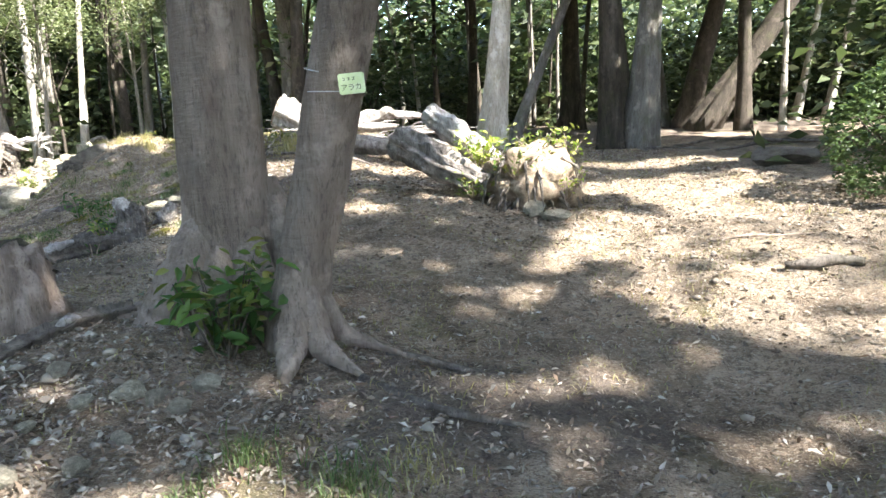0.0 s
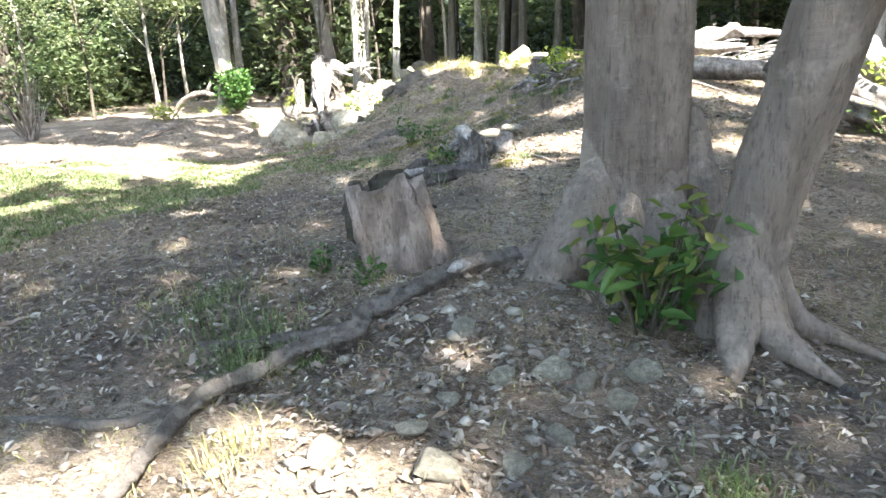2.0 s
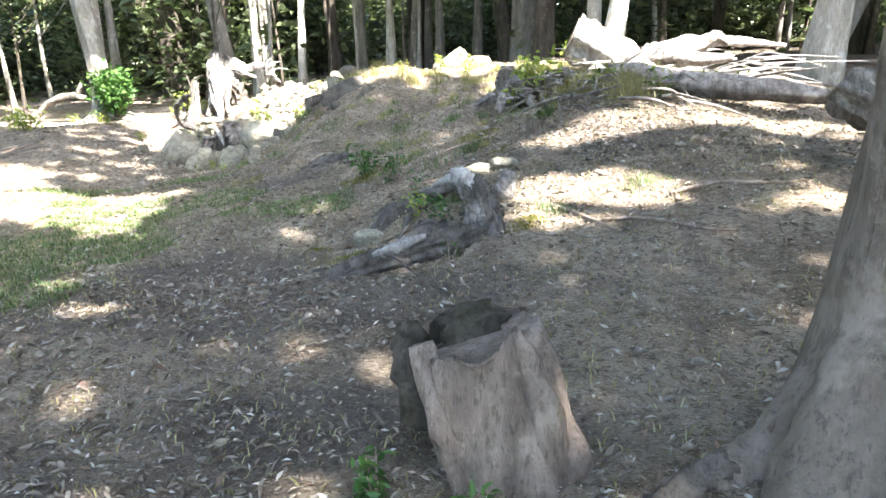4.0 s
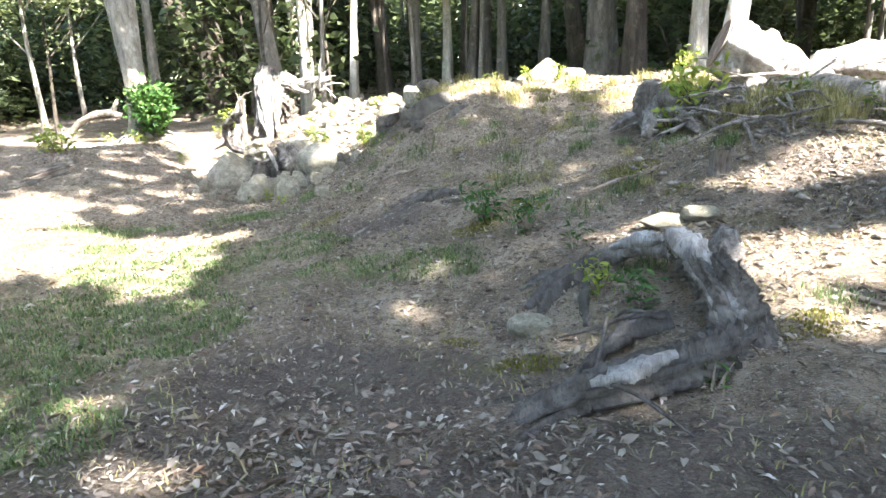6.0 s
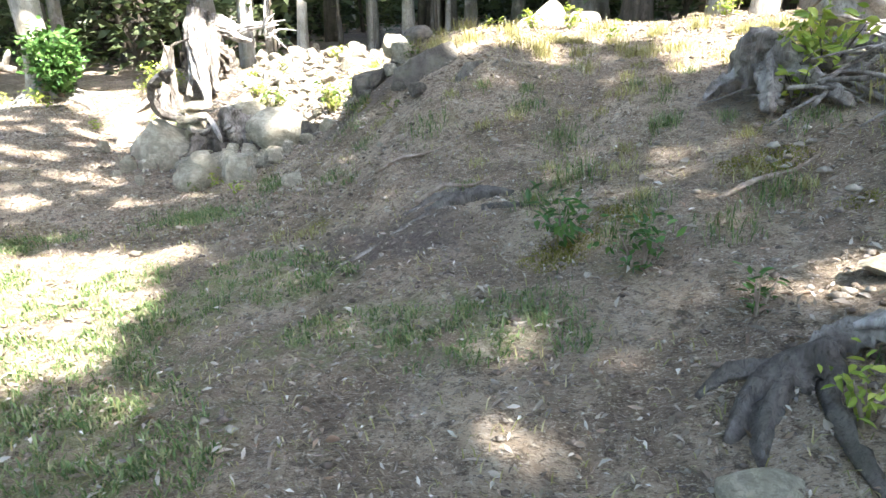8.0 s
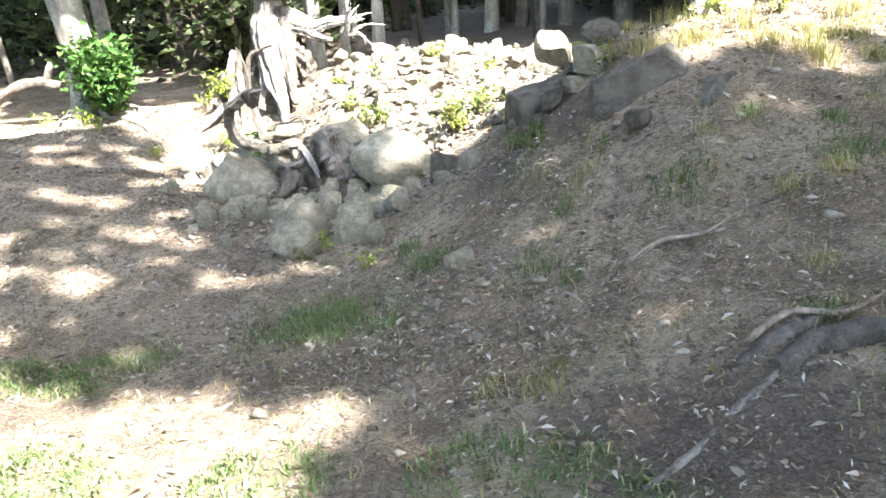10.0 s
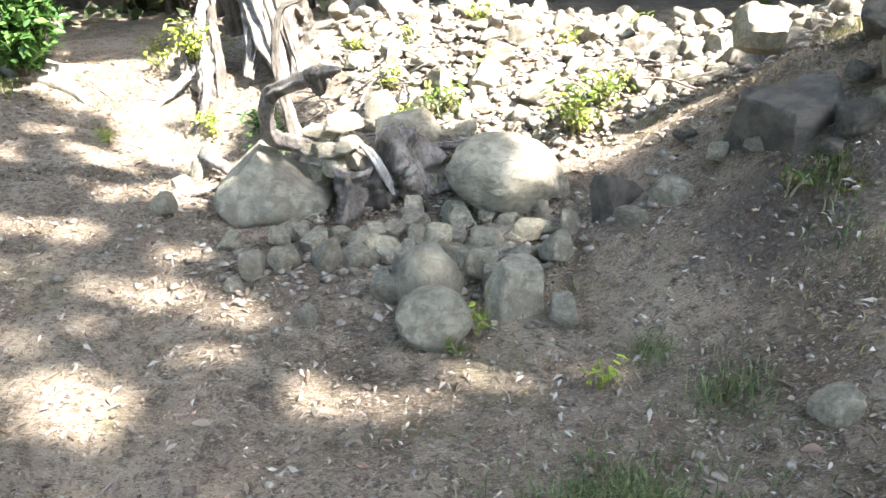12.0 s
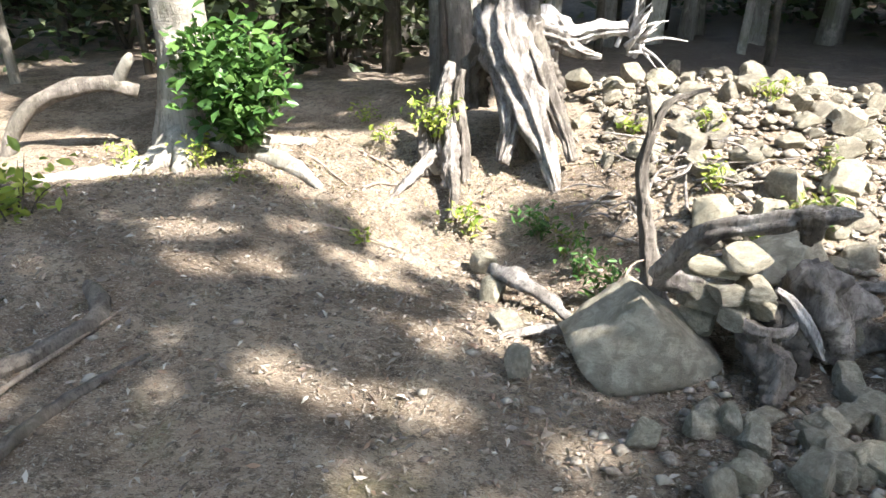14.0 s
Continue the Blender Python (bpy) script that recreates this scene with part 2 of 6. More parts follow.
def part(name, bm, material, parent, label="", smooth=True):
    me = bm if isinstance(bm, bpy.types.Mesh) else bm_mesh(name, bm, material, smooth)
    ob = new(name, me)
    ob.parent = parent
    ob.matrix_parent_inverse = parent.matrix_world.inverted() if parent.type != "EMPTY" else Matrix.Translation(-parent.location)
    return tagged(ob, label)


def thing(name, x, y, z, label, category, group=""):
    ob = new(name)
    ob.empty_display_size = 0.1
    ob.location = (x, y, z)
    return tagged(ob, label, category, group)


def smooth_line(pts, n):
    """Catmull-Rom through pts: rows of x, y, z, radius."""
    p = np.array(pts, float)
    p = np.vstack([2 * p[0] - p[1], p, 2 * p[-1] - p[-2]])
    out = []
    for i in range(1, len(p) - 2):
        for k in range(n):
            t = k / n
            a, b, c, d = p[i - 1], p[i], p[i + 1], p[i + 2]
            out.append(0.5 * (2 * b + (c - a) * t + (2 * a - 5 * b + 4 * c - d) * t * t + (3 * b - a - 3 * c + d) * t ** 3))
    out.append(p[-2])
    out = np.array(out)
    out[:, 3] = np.maximum(out[:, 3], 0.002)
    return out


def tube(bm, pts, seg=12, n=6, rough=0.08, ridges=0, seed=0, flare=0.0, twist=0.0, grain=3.0):
    """A limb along pts (x, y, z, radius), uneven in girth, closed at both ends."""
    line = smooth_line(pts, n)
    rings = []
    up = Vector((0.31, 0.17, 0.93))
    prev = None
    for i, (x, y, z, r) in enumerate(line):
        a, b = line[max(0, i - 1)][:3], line[min(len(line) - 1, i + 1)][:3]
        d = Vector(b - a).normalized()
        u = (prev - d * prev.dot(d)) if prev else d.cross(up if abs(d.dot(up)) < 0.95 else Vector((1, 0, 0)))
        u.normalize()
        prev = u
        w = d.cross(u)
        ring = []
        for k in range(seg):
            ang = 2 * math.pi * k / seg
            g = noise.noise(Vector((math.cos(ang) * 1.3 + seed * 7.1, math.sin(ang) * 1.3, i * 3.0 / max(4, len(line)) * grain)))
            rr = r * (1 + rough * 2.0 * g)
            if ridges:
                rr *= 1 + rough * 1.6 * math.sin(ridges * ang + twist * i + 2 * g)
            if flare:
                low = max(0.0, 1 - i / (0.35 * len(line)))
                rr *= 1 + flare * low * low * (0.55 + 0.8 * math.sin(4 * ang + seed) + 0.4 * math.sin(7 * ang + 2 * seed))
            ring.append(bm.verts.new(Vector((x, y, z)) + (u * math.cos(ang) + w * math.sin(ang)) * rr))
        rings.append(ring)
    for a, b in zip(rings, rings[1:]):
        for k in range(seg):
            bm.faces.new((a[k], a[(k + 1) % seg], b[(k + 1) % seg], b[k]))
    bm.faces.new(rings[0][::-1])
    bm.faces.new(rings[-1])
    return bm


def limb(pts, **kw):
    return tube(bmesh.new(), pts, **kw)


def rock_mesh(name, seed, mat, sub=3, cuts=9, squash=(1, 1, 1), rough=0.10, keep=0.5, boxy=False):
    """A stone of about unit radius: a ball with flats broken off and a worn, lumpy skin."""
    rnd = random.Random(seed)
    bm = bmesh.new()
    bmesh.ops.create_icosphere(bm, subdivisions=sub, radius=1.0)
    planes = []
    for _ in range(cuts):
        d = Vector((rnd.gauss(0, 1), rnd.gauss(0, 1), rnd.gauss(0, 1))).normalized()
        planes.append((d, rnd.uniform(keep, min(0.98, keep + 0.3))))
    if boxy:
        for d in ((1, 0, 0), (-1, 0, 0), (0, 1, 0), (0, -1, 0), (0, 0, 1), (0, 0, -1)):
            planes.append(((Vector(d) + Vector((rnd.gauss(0, 0.22), rnd.gauss(0, 0.22), rnd.gauss(0, 0.22)))).normalized(), rnd.uniform(0.52, 0.72)))
    off = Vector((seed * 3.7, seed * 1.3, 0))
    for v in bm.verts:
        p = v.co.copy()
        for d, h in planes:
            e = p.dot(d) - h
            if e > 0:
                p -= d * e * 0.98
        p *= 1 + rough * 0.6 * noise.noise(p * 1.6 + off) + rough * 0.45 * noise.noise(p * 4.5 + off) + rough * 0.2 * noise.noise(p * 11 + off)
        v.co = Vector((p.x * squash[0], p.y * squash[1], p.z * squash[2]))
    me = bm_mesh(name, bm, mat)
    me.set_sharp_from_angle(angle=radians(24))
    return me


def leaf_cloud(name, centres, sizes, mat, rng, flat=0.35, slim=0.5, fold=False):
    """Leaves as bent, pointed blades, one at each centre; fold: six corners and a crease along the midrib."""
    n = len(centres)
    c = np.asarray(centres, float)
    d = rng.normal(size=(n, 3))
    d[:, 2] *= flat
    d /= np.linalg.norm(d, axis=1)[:, None]
    up = rng.normal(size=(n, 3)) * 0.6
    up[:, 2] += 1.0
    side = np.cross(d, up)
    side /= np.linalg.norm(side, axis=1)[:, None] + 1e-9
    nor = np.cross(side, d)
    s = np.asarray(sizes, float)[:, None]
    base, tip = c - d * s * 0.5, c + d * s * 0.5 - nor * s * 0.12
    if fold:
        w = side * s * slim * 0.5
        a, b = c - d * s * 0.16 + nor * s * 0.07, c + d * s * 0.16 + nor * s * 0.05
        corners, quads = [base, a + w, b + w * 0.82, tip, b - w * 0.82, a - w], [[0, 1, 2, 3], [0, 3, 4, 5]]
    else:
        mid = c + nor * s * 0.12
        corners, quads = [base, mid + side * s * slim * 0.5, tip, mid - side * s * slim * 0.5], [[0, 1, 2, 3]]
    v = np.stack(corners, 1).reshape(-1, 3)
    f = (np.arange(n)[:, None, None] * len(corners) + np.array(quads)[None]).reshape(-1, 4)
    me = bpy.data.meshes.new(name)
    me.vertices.add(len(v))
    me.vertices.foreach_set("co", v.ravel())
    me.loops.add(f.size)
    me.loops.foreach_set("vertex_index", f.ravel())
    me.polygons.add(len(f))
    me.polygons.foreach_set("loop_start", np.arange(len(f)) * 4)
    me.materials.append(mat)
    me.update(calc_edges=True)
    return me


def blades(name, x, y, h, mat, rng, width=0.008, lean=0.6, z0=None):
    """Blades of grass: bent, tapering strips of three corners a half."""
    n = len(x)
    z = land(x, y) + lumps(x, y) - 0.005 if z0 is None else z0
    b = np.stack([x, y, z], 1)
    a = rng.uniform(0, 2 * math.pi, n)
    out = np.stack([np.cos(a), np.sin(a), np.zeros(n)], 1)
    side = np.stack([-np.sin(a), np.cos(a), np.zeros(n)], 1) * width
    le = rng.uniform(0.2, 1.0, n)[:, None] * lean
    hh = h[:, None]
    up = np.array([[0, 0, 1.0]])
    mid = b + up * hh * 0.6 + out * hh * le * 0.35
    tip = b + up * hh * (1 - 0.35 * le) + out * hh * le
    v = np.stack([b - side, b + side, mid + side * 0.8, mid - side * 0.8, tip], 1).reshape(-1, 3)
    i = np.arange(n) * 5
    me = bpy.data.meshes.new(name)
    me.vertices.add(len(v))
    me.vertices.foreach_set("co", v.ravel())
    f = np.stack([i, i + 1, i + 2, i + 3, i + 3, i + 2, i + 4], 1)
    me.loops.add(7 * n)
    me.loops.foreach_set("vertex_index", f.ravel())
    me.polygons.add(2 * n)
    me.polygons.foreach_set("loop_start", np.stack([np.arange(n) * 7, np.arange(n) * 7 + 4], 1).ravel())
    me.materials.append(mat)
    me.update(calc_edges=True)
    return me


rng = np.random.default_rng(7)

# ---- ground ----
GREEN = [(-7.0, 5.7, 1.3, 1.2), (-9.6, 4.2, 2.6, 2.2), (-9.0, 5.6, 2.4, 2.0), (-6.6, 6.9, 1.0, 0.8), (-5.2, 7.5, 0.8, 0.3), (-7.15, 9.5, 0.4, 0.16), (-2.55, 2.65, 0.3, 0.2), (-8.5, 9.0, 0.4, 0.15), (-6.2, 5.2, 0.9, 0.8), (-7.6, 4.2, 1.8, 1.2), (-6.4, 7.9, 0.5, 0.25), (-5.9, 8.2, 0.5, 0.3), (-7.3, 8.0, 0.4, 0.2), (-7.0, 8.4, 0.35, 0.15), (-7.9, 8.3, 0.4, 0.2)]


# dark humus, and the wood's deep shade painted on around y 21: x, y, half length, half width
HUMUS_SHADE = [(-5.5, 5.0, 1.2, 0.8), (-4.6, 5.9, 1.0, 0.5), (-5.0, 21.5, 13.0, 4.6), (8.0, 21.0, 8.0, 4.0), (-3.9, 2.9, 1.4, 0.75), (-4.0, 4.95, 1.2, 0.45), (-3.1, 5.2, 0.8, 0.35), (-2.4, 2.95, 0.7, 0.4), (-3.0, 3.9, 0.9, 0.3), (-5.4, 8.5, 0.6, 0.3), (0.2, 2.9, 1.0, 0.5), (-6.2, 10.9, 0.5, 0.3), (-1.9, 7.9, 0.8, 0.5)]


def ground_material():
    n = Nodes("forest_floor", 0.95)
    big, mid, fine, grit = n.noise(0.6, 4), n.noise(3.2, 5, 0.65), n.noise(15, 6, 0.75), n.noise(62, 5, 0.8)
    chips = n.noise(34, 3, 0.8, (1, 2.2, 1), distort=1.5)
    col = n.mix(n.step(mid, 0.3, 0.7), (0.215, 0.16, 0.116), (0.40, 0.312, 0.228))
    col = n.mix(n.math("MULTIPLY", n.step(big, 0.4, 0.65), 0.6), col, (0.46, 0.37, 0.272))
    col = n.mix(n.math("MULTIPLY", n.step(fine, 0.48, 0.62), 0.75), col, (0.10, 0.078, 0.06))
    col = n.mix(n.math("MULTIPLY", n.step(grit, 0.56, 0.66), 0.65), col, (0.5, 0.47, 0.42))
    # moist soil blotches, darkened further to paint soft dapple shade
    damp_dapple = n.noise(1.15, 5, 0.7, distort=0.6)
    col = n.mix(n.math("MULTIPLY", n.step(damp_dapple, 0.46, 0.62), 0.65), col, (0.125, 0.09, 0.063))
    col = n.mix(n.math("MULTIPLY", n.step(chips, 0.56, 0.62), 0.7), col, (0.57, 0.49, 0.385))
    col = n.mix(n.math("MULTIPLY", n.step(chips, 0.45, 0.38), 0.7), col, (0.05, 0.038, 0.028))
    sep = n.t.nodes.new("ShaderNodeSeparateXYZ")
    n.link(n.pos, sep.inputs[0])
    wob = n.math("MULTIPLY", n.math("SUBTRACT", n.noise(2.3, 5, 0.7), 0.5), 3.2)
    total = None
    for gx, gy, a, b in GREEN:
        u = n.math("DIVIDE", n.math("SUBTRACT", sep.outputs[0], gx), a)
        v = n.math("DIVIDE", n.math("SUBTRACT", sep.outputs[1], gy), b)
        d = n.math("ADD", n.math("ADD", n.math("MULTIPLY", u, u), n.math("MULTIPLY", v, v)), wob)
        k = n.step(n.math("MULTIPLY", d, -1.0), -1.5, -0.5)
        total = k if total is None else n.math("MAXIMUM", total, k)
    humus_shade = None
    for gx, gy, a, b in HUMUS_SHADE:
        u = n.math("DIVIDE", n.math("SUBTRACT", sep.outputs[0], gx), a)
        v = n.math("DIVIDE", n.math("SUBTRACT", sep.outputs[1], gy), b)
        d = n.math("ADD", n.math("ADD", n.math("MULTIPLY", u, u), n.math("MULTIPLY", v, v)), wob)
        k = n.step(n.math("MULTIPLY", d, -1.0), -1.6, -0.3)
        humus_shade = k if humus_shade is None else n.math("MAXIMUM", humus_shade, k)
    # dark soil colour, which also paints the deep shade behind the ridge
    col = n.mix(n.math("MULTIPLY", humus_shade, 0.7), col, n.mix(n.step(grit, 0.4, 0.6), (0.075, 0.06, 0.052), (0.15, 0.125, 0.11)))
    green = n.mix(n.step(fine, 0.35, 0.65), (0.10, 0.15, 0.04), (0.21, 0.27, 0.09))
    col = n.mix(n.math("MULTIPLY", n.math("MULTIPLY", total, n.step(n.noise(9, 5, 0.7), 0.4, 0.6)), 0.4), col, green)
    moss = n.step(n.noise(1.3, 4, 0.6), 0.6, 0.72)
    col = n.mix(n.math("MULTIPLY", moss, 0.35), col, (0.19, 0.18, 0.07))
    n.bump(n.math("ADD", n.math("ADD", mid, n.math("MULTIPLY", fine, 0.7)), n.math("MULTIPLY", grit, 0.6)), 1.0, 0.06)
    return n.colour(col).m


def axis(lo, hi, step, far):
    near = list(np.arange(lo, hi + step / 2, step))
    a, d, v = [], step, lo
    while v > -far:
        d *= 1.35
        v -= d
        a.append(v)
    b, d, v = [], step, hi
    while v < far:
        d *= 1.35
        v += d
        b.append(v)
    return np.array(a[::-1] + near + b)


gx, gy = axis(-13, 4.5, 0.06, 900), axis(0.5, 16.5, 0.06, 900)
GX, GY = np.meshgrid(gx, gy)
GZ = land(GX, GY) + lumps(GX, GY)
for k, (f, amp) in enumerate(((4.1, 0.020), (11.0, 0.010))):
    GZ += amp * np.sin(f * GX + 2.3 * np.sin(f * 0.7 * GY + k)) * np.sin(f * 0.9 * GY + 1.9 * np.sin(f * 0.8 * GX)) * 0.4
ny, nx = GX.shape
idx = np.arange(ny * nx).reshape(ny, nx)
quads = np.stack([idx[:-1, :-1], idx[:-1, 1:], idx[1:, 1:], idx[1:, :-1]], -1).reshape(-1, 4)
me = bpy.data.meshes.new("ground")
me.vertices.add(ny * nx)
me.vertices.foreach_set("co", np.stack([GX, GY, GZ], -1).ravel())
me.loops.add(quads.size)
me.loops.foreach_set("vertex_index", quads.ravel())
me.polygons.add(len(quads))
me.polygons.foreach_set("loop_start", np.arange(len(quads)) * 4)
me.polygons.foreach_set("use_smooth", np.ones(len(quads), bool))
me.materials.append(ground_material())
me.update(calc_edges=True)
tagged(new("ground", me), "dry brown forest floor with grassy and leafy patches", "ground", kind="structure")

# ---- trees ----
def crown_cloud(name, n, radius, height, mat, size, seed):
    r = np.random.default_rng(seed)
    m = max(12, n // 45)
    cl = r.normal(size=(m, 3)) * np.array([radius, radius, height]) * 0.5
    pick = r.integers(0, m, n)
    p = cl[pick] + r.normal(size=(n, 3)) * np.array([0.42, 0.42, 0.26])
    return leaf_cloud(name, p, r.uniform(0.6, 1.3, n) * size, mat, r)


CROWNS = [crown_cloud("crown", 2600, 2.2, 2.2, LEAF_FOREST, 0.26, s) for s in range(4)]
crown_use = [0]


def tree(x, y, r, lean=(0, 0), tall=9.0, mat=BARK_GREY, label="", bend=0.15, flare=0.5, seed=0, crown=True, group="forest trees", seg=12, limbs=3, z=None, spread=1.0):
    """A forest tree: tapered trunk, bare side limbs, a crown well above the head. lean: metres aside per metre up."""
    rnd = random.Random(seed)
    z0 = ground_z(x, y) - 0.15 if z is None else z
    t = thing("tree", x, y, z0, label or "slender grey-barked forest tree with a leafy crown", "tree", group)
    pts = []
    for i in range(7):
        f = i / 6
        h = tall * f
        sway = bend * math.sin(3.1 * f + seed) * f
        pts.append((x + lean[0] * h + sway, y + lean[1] * h + bend * 0.6 * math.cos(2.7 * f + seed) * f, z0 + h, r * (1 - 0.65 * f)))
    bm = limb(pts, seg=seg, n=7, rough=0.05, seed=seed, flare=flare)
    part("trunk", bm, mat, t)
    for k in range(limbs):
        f = rnd.uniform(0.45, 0.9)
        h = tall * f
        a = rnd.uniform(0, 6.28)
        bx, by, bz = x + lean[0] * h, y + lean[1] * h, z0 + h
        L = rnd.uniform(0.8, 2.0)
        q = [(bx, by, bz, r * (1 - 0.65 * f) * 0.5), (bx + L * 0.4 * math.cos(a), by + L * 0.4 * math.sin(a), bz + L * 0.45, r * 0.25), (bx + L * math.cos(a), by + L * math.sin(a), bz + L * 1.2, r * 0.08)]
        part("limb", limb(q, seg=6, n=4, rough=0.05, seed=seed + k), mat, t)
    k = (z0 + tall - 0.6) / SUN_DIR.z
    cxx, cyy = x + lean[0] * tall - k * SUN_DIR.x, y + lean[1] * tall - k * SUN_DIR.y
    ring = [(cxx + d * math.cos(a), cyy + d * math.sin(a)) for d in (0, 1.3, 2.4) for a in (0, 1, 2, 3, 4, 5)]
    if crown and not sunny(np.array([q[0] for q in ring]), np.array([q[1] for q in ring])).any():
        c = part("crown", CROWNS[crown_use[0] % 4], None, t)
        crown_use[0] += 1
        c.matrix_parent_inverse = Matrix.Identity(4)
        s = rnd.uniform(0.8, 1.25) * spread
        c.matrix_basis = pose(lean[0] * tall, lean[1] * tall, tall - 0.3, 0, 0, rnd.uniform(0, 360)) @ Matrix.Diagonal((s, s, s * 0.9, 1))
    return t


# pale and dark barks also put sunlight and deep shade into the trunk colours
PALE = "pale forest tree with smooth whitish bark that has sunlight in its colour"
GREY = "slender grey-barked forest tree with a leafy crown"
DARK = "dark-trunked forest tree with deep shade put into its bark"
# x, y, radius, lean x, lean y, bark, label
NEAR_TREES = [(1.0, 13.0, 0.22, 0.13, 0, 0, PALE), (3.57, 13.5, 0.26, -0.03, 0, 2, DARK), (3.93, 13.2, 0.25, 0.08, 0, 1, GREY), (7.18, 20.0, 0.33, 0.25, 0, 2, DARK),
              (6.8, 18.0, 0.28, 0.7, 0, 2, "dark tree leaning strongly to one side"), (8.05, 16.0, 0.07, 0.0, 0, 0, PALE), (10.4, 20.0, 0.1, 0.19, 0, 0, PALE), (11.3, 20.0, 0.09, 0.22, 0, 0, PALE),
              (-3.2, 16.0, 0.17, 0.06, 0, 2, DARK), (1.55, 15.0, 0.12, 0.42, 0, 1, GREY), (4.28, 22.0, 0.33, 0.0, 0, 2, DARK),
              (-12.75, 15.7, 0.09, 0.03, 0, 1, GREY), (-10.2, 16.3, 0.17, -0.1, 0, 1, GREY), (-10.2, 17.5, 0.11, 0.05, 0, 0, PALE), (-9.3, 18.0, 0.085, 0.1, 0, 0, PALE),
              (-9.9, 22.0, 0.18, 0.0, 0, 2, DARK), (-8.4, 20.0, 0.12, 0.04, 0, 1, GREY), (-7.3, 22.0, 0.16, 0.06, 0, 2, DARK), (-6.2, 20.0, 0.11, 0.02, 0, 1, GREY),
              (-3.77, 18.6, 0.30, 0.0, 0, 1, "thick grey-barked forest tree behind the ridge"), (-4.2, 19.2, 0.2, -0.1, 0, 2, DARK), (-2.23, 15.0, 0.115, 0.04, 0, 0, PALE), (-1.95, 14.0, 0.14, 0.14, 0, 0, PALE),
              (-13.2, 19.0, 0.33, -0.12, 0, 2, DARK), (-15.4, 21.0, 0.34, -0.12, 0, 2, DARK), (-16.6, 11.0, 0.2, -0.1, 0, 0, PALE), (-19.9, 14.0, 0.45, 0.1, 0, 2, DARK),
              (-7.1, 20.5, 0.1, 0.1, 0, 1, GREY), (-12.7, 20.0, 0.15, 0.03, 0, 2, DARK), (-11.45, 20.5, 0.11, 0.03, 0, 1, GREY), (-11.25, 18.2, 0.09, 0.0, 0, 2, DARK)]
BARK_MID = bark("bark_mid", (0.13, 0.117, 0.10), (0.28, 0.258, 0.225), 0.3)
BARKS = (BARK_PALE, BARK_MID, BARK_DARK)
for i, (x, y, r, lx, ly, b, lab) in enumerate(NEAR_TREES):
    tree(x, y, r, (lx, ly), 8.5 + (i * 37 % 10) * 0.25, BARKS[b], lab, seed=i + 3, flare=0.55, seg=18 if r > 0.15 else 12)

# the wood behind, on both sides and at the back
rnd = random.Random(11)
spots = []
while len(spots) < 120:
    x, y = rnd.uniform(-34, 30), rnd.uniform(-18, 44)
    if -15 < x < 6 and -6 < y < 23 or (x > 0 and 0 < y < 14 and x < 8) or (-14 < x < 2 and y < 0 and y > -5) or (-20 < x < -8 and -3 < y < 13):
        continue
    if any((x - a) ** 2 + (y - b) ** 2 < 1.6 for a, b in spots):
        continue
    spots.append((x, y))
    k = rnd.random()
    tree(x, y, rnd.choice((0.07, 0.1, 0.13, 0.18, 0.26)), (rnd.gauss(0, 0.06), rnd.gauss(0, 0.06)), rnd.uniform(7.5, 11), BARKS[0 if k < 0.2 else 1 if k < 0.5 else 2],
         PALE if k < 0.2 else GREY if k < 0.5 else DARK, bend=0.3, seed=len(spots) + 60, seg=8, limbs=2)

# slim trunks close behind the ridge
rnd = random.Random(29)
for i in range(30):
    x, y = rnd.uniform(-17, 6), rnd.uniform(19, 29)
    k = rnd.random()
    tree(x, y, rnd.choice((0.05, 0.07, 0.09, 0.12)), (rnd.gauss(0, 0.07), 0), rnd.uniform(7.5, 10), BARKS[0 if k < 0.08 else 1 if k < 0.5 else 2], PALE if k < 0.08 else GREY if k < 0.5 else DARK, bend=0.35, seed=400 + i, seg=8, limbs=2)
# saplings whose leaves hang low at the edge of the clearing
for i, (x, y, tall, w) in enumerate(((-10.0, 18.4, 4.2, 0.55), (-10.35, 16.1, 3.5, 0.32), (-6.6, 18.0, 3.8, 0.4), (-14.9, 15.2, 3.4, 0.5), (-16.3, 14.0, 3.2, 0.55), (-17.5, 13.0, 2.6, 0.5), (-12.2, 18.6, 4.4, 0.5), (-14.2, 17.4, 3.8, 0.5), (-8.6, 18.4, 4.6, 0.45), (-3.2, 16.8, 3.6, 0.35))):
    tree(x, y, 0.045, (0.02, 0), tall, BARK_DARK, "young tree with low hanging green leaves", seed=700 + i, seg=8, limbs=4, spread=w, group="young trees")

# boughs at the edge of the wood; paler leaves put sunlight into their colour
LEAF_OAK_LIT = leaf_mat("leaf_oak_lit", (0.09, 0.115, 0.055), (0.15, 0.18, 0.09), (0.22, 0.25, 0.14), (0.30, 0.32, 0.20), through=0.4)
BOUGHS = [crown_cloud("crown", 2200, 2.4, 1.5, LEAF_OAK_LIT, 0.19, 60 + k) for k in range(2)]
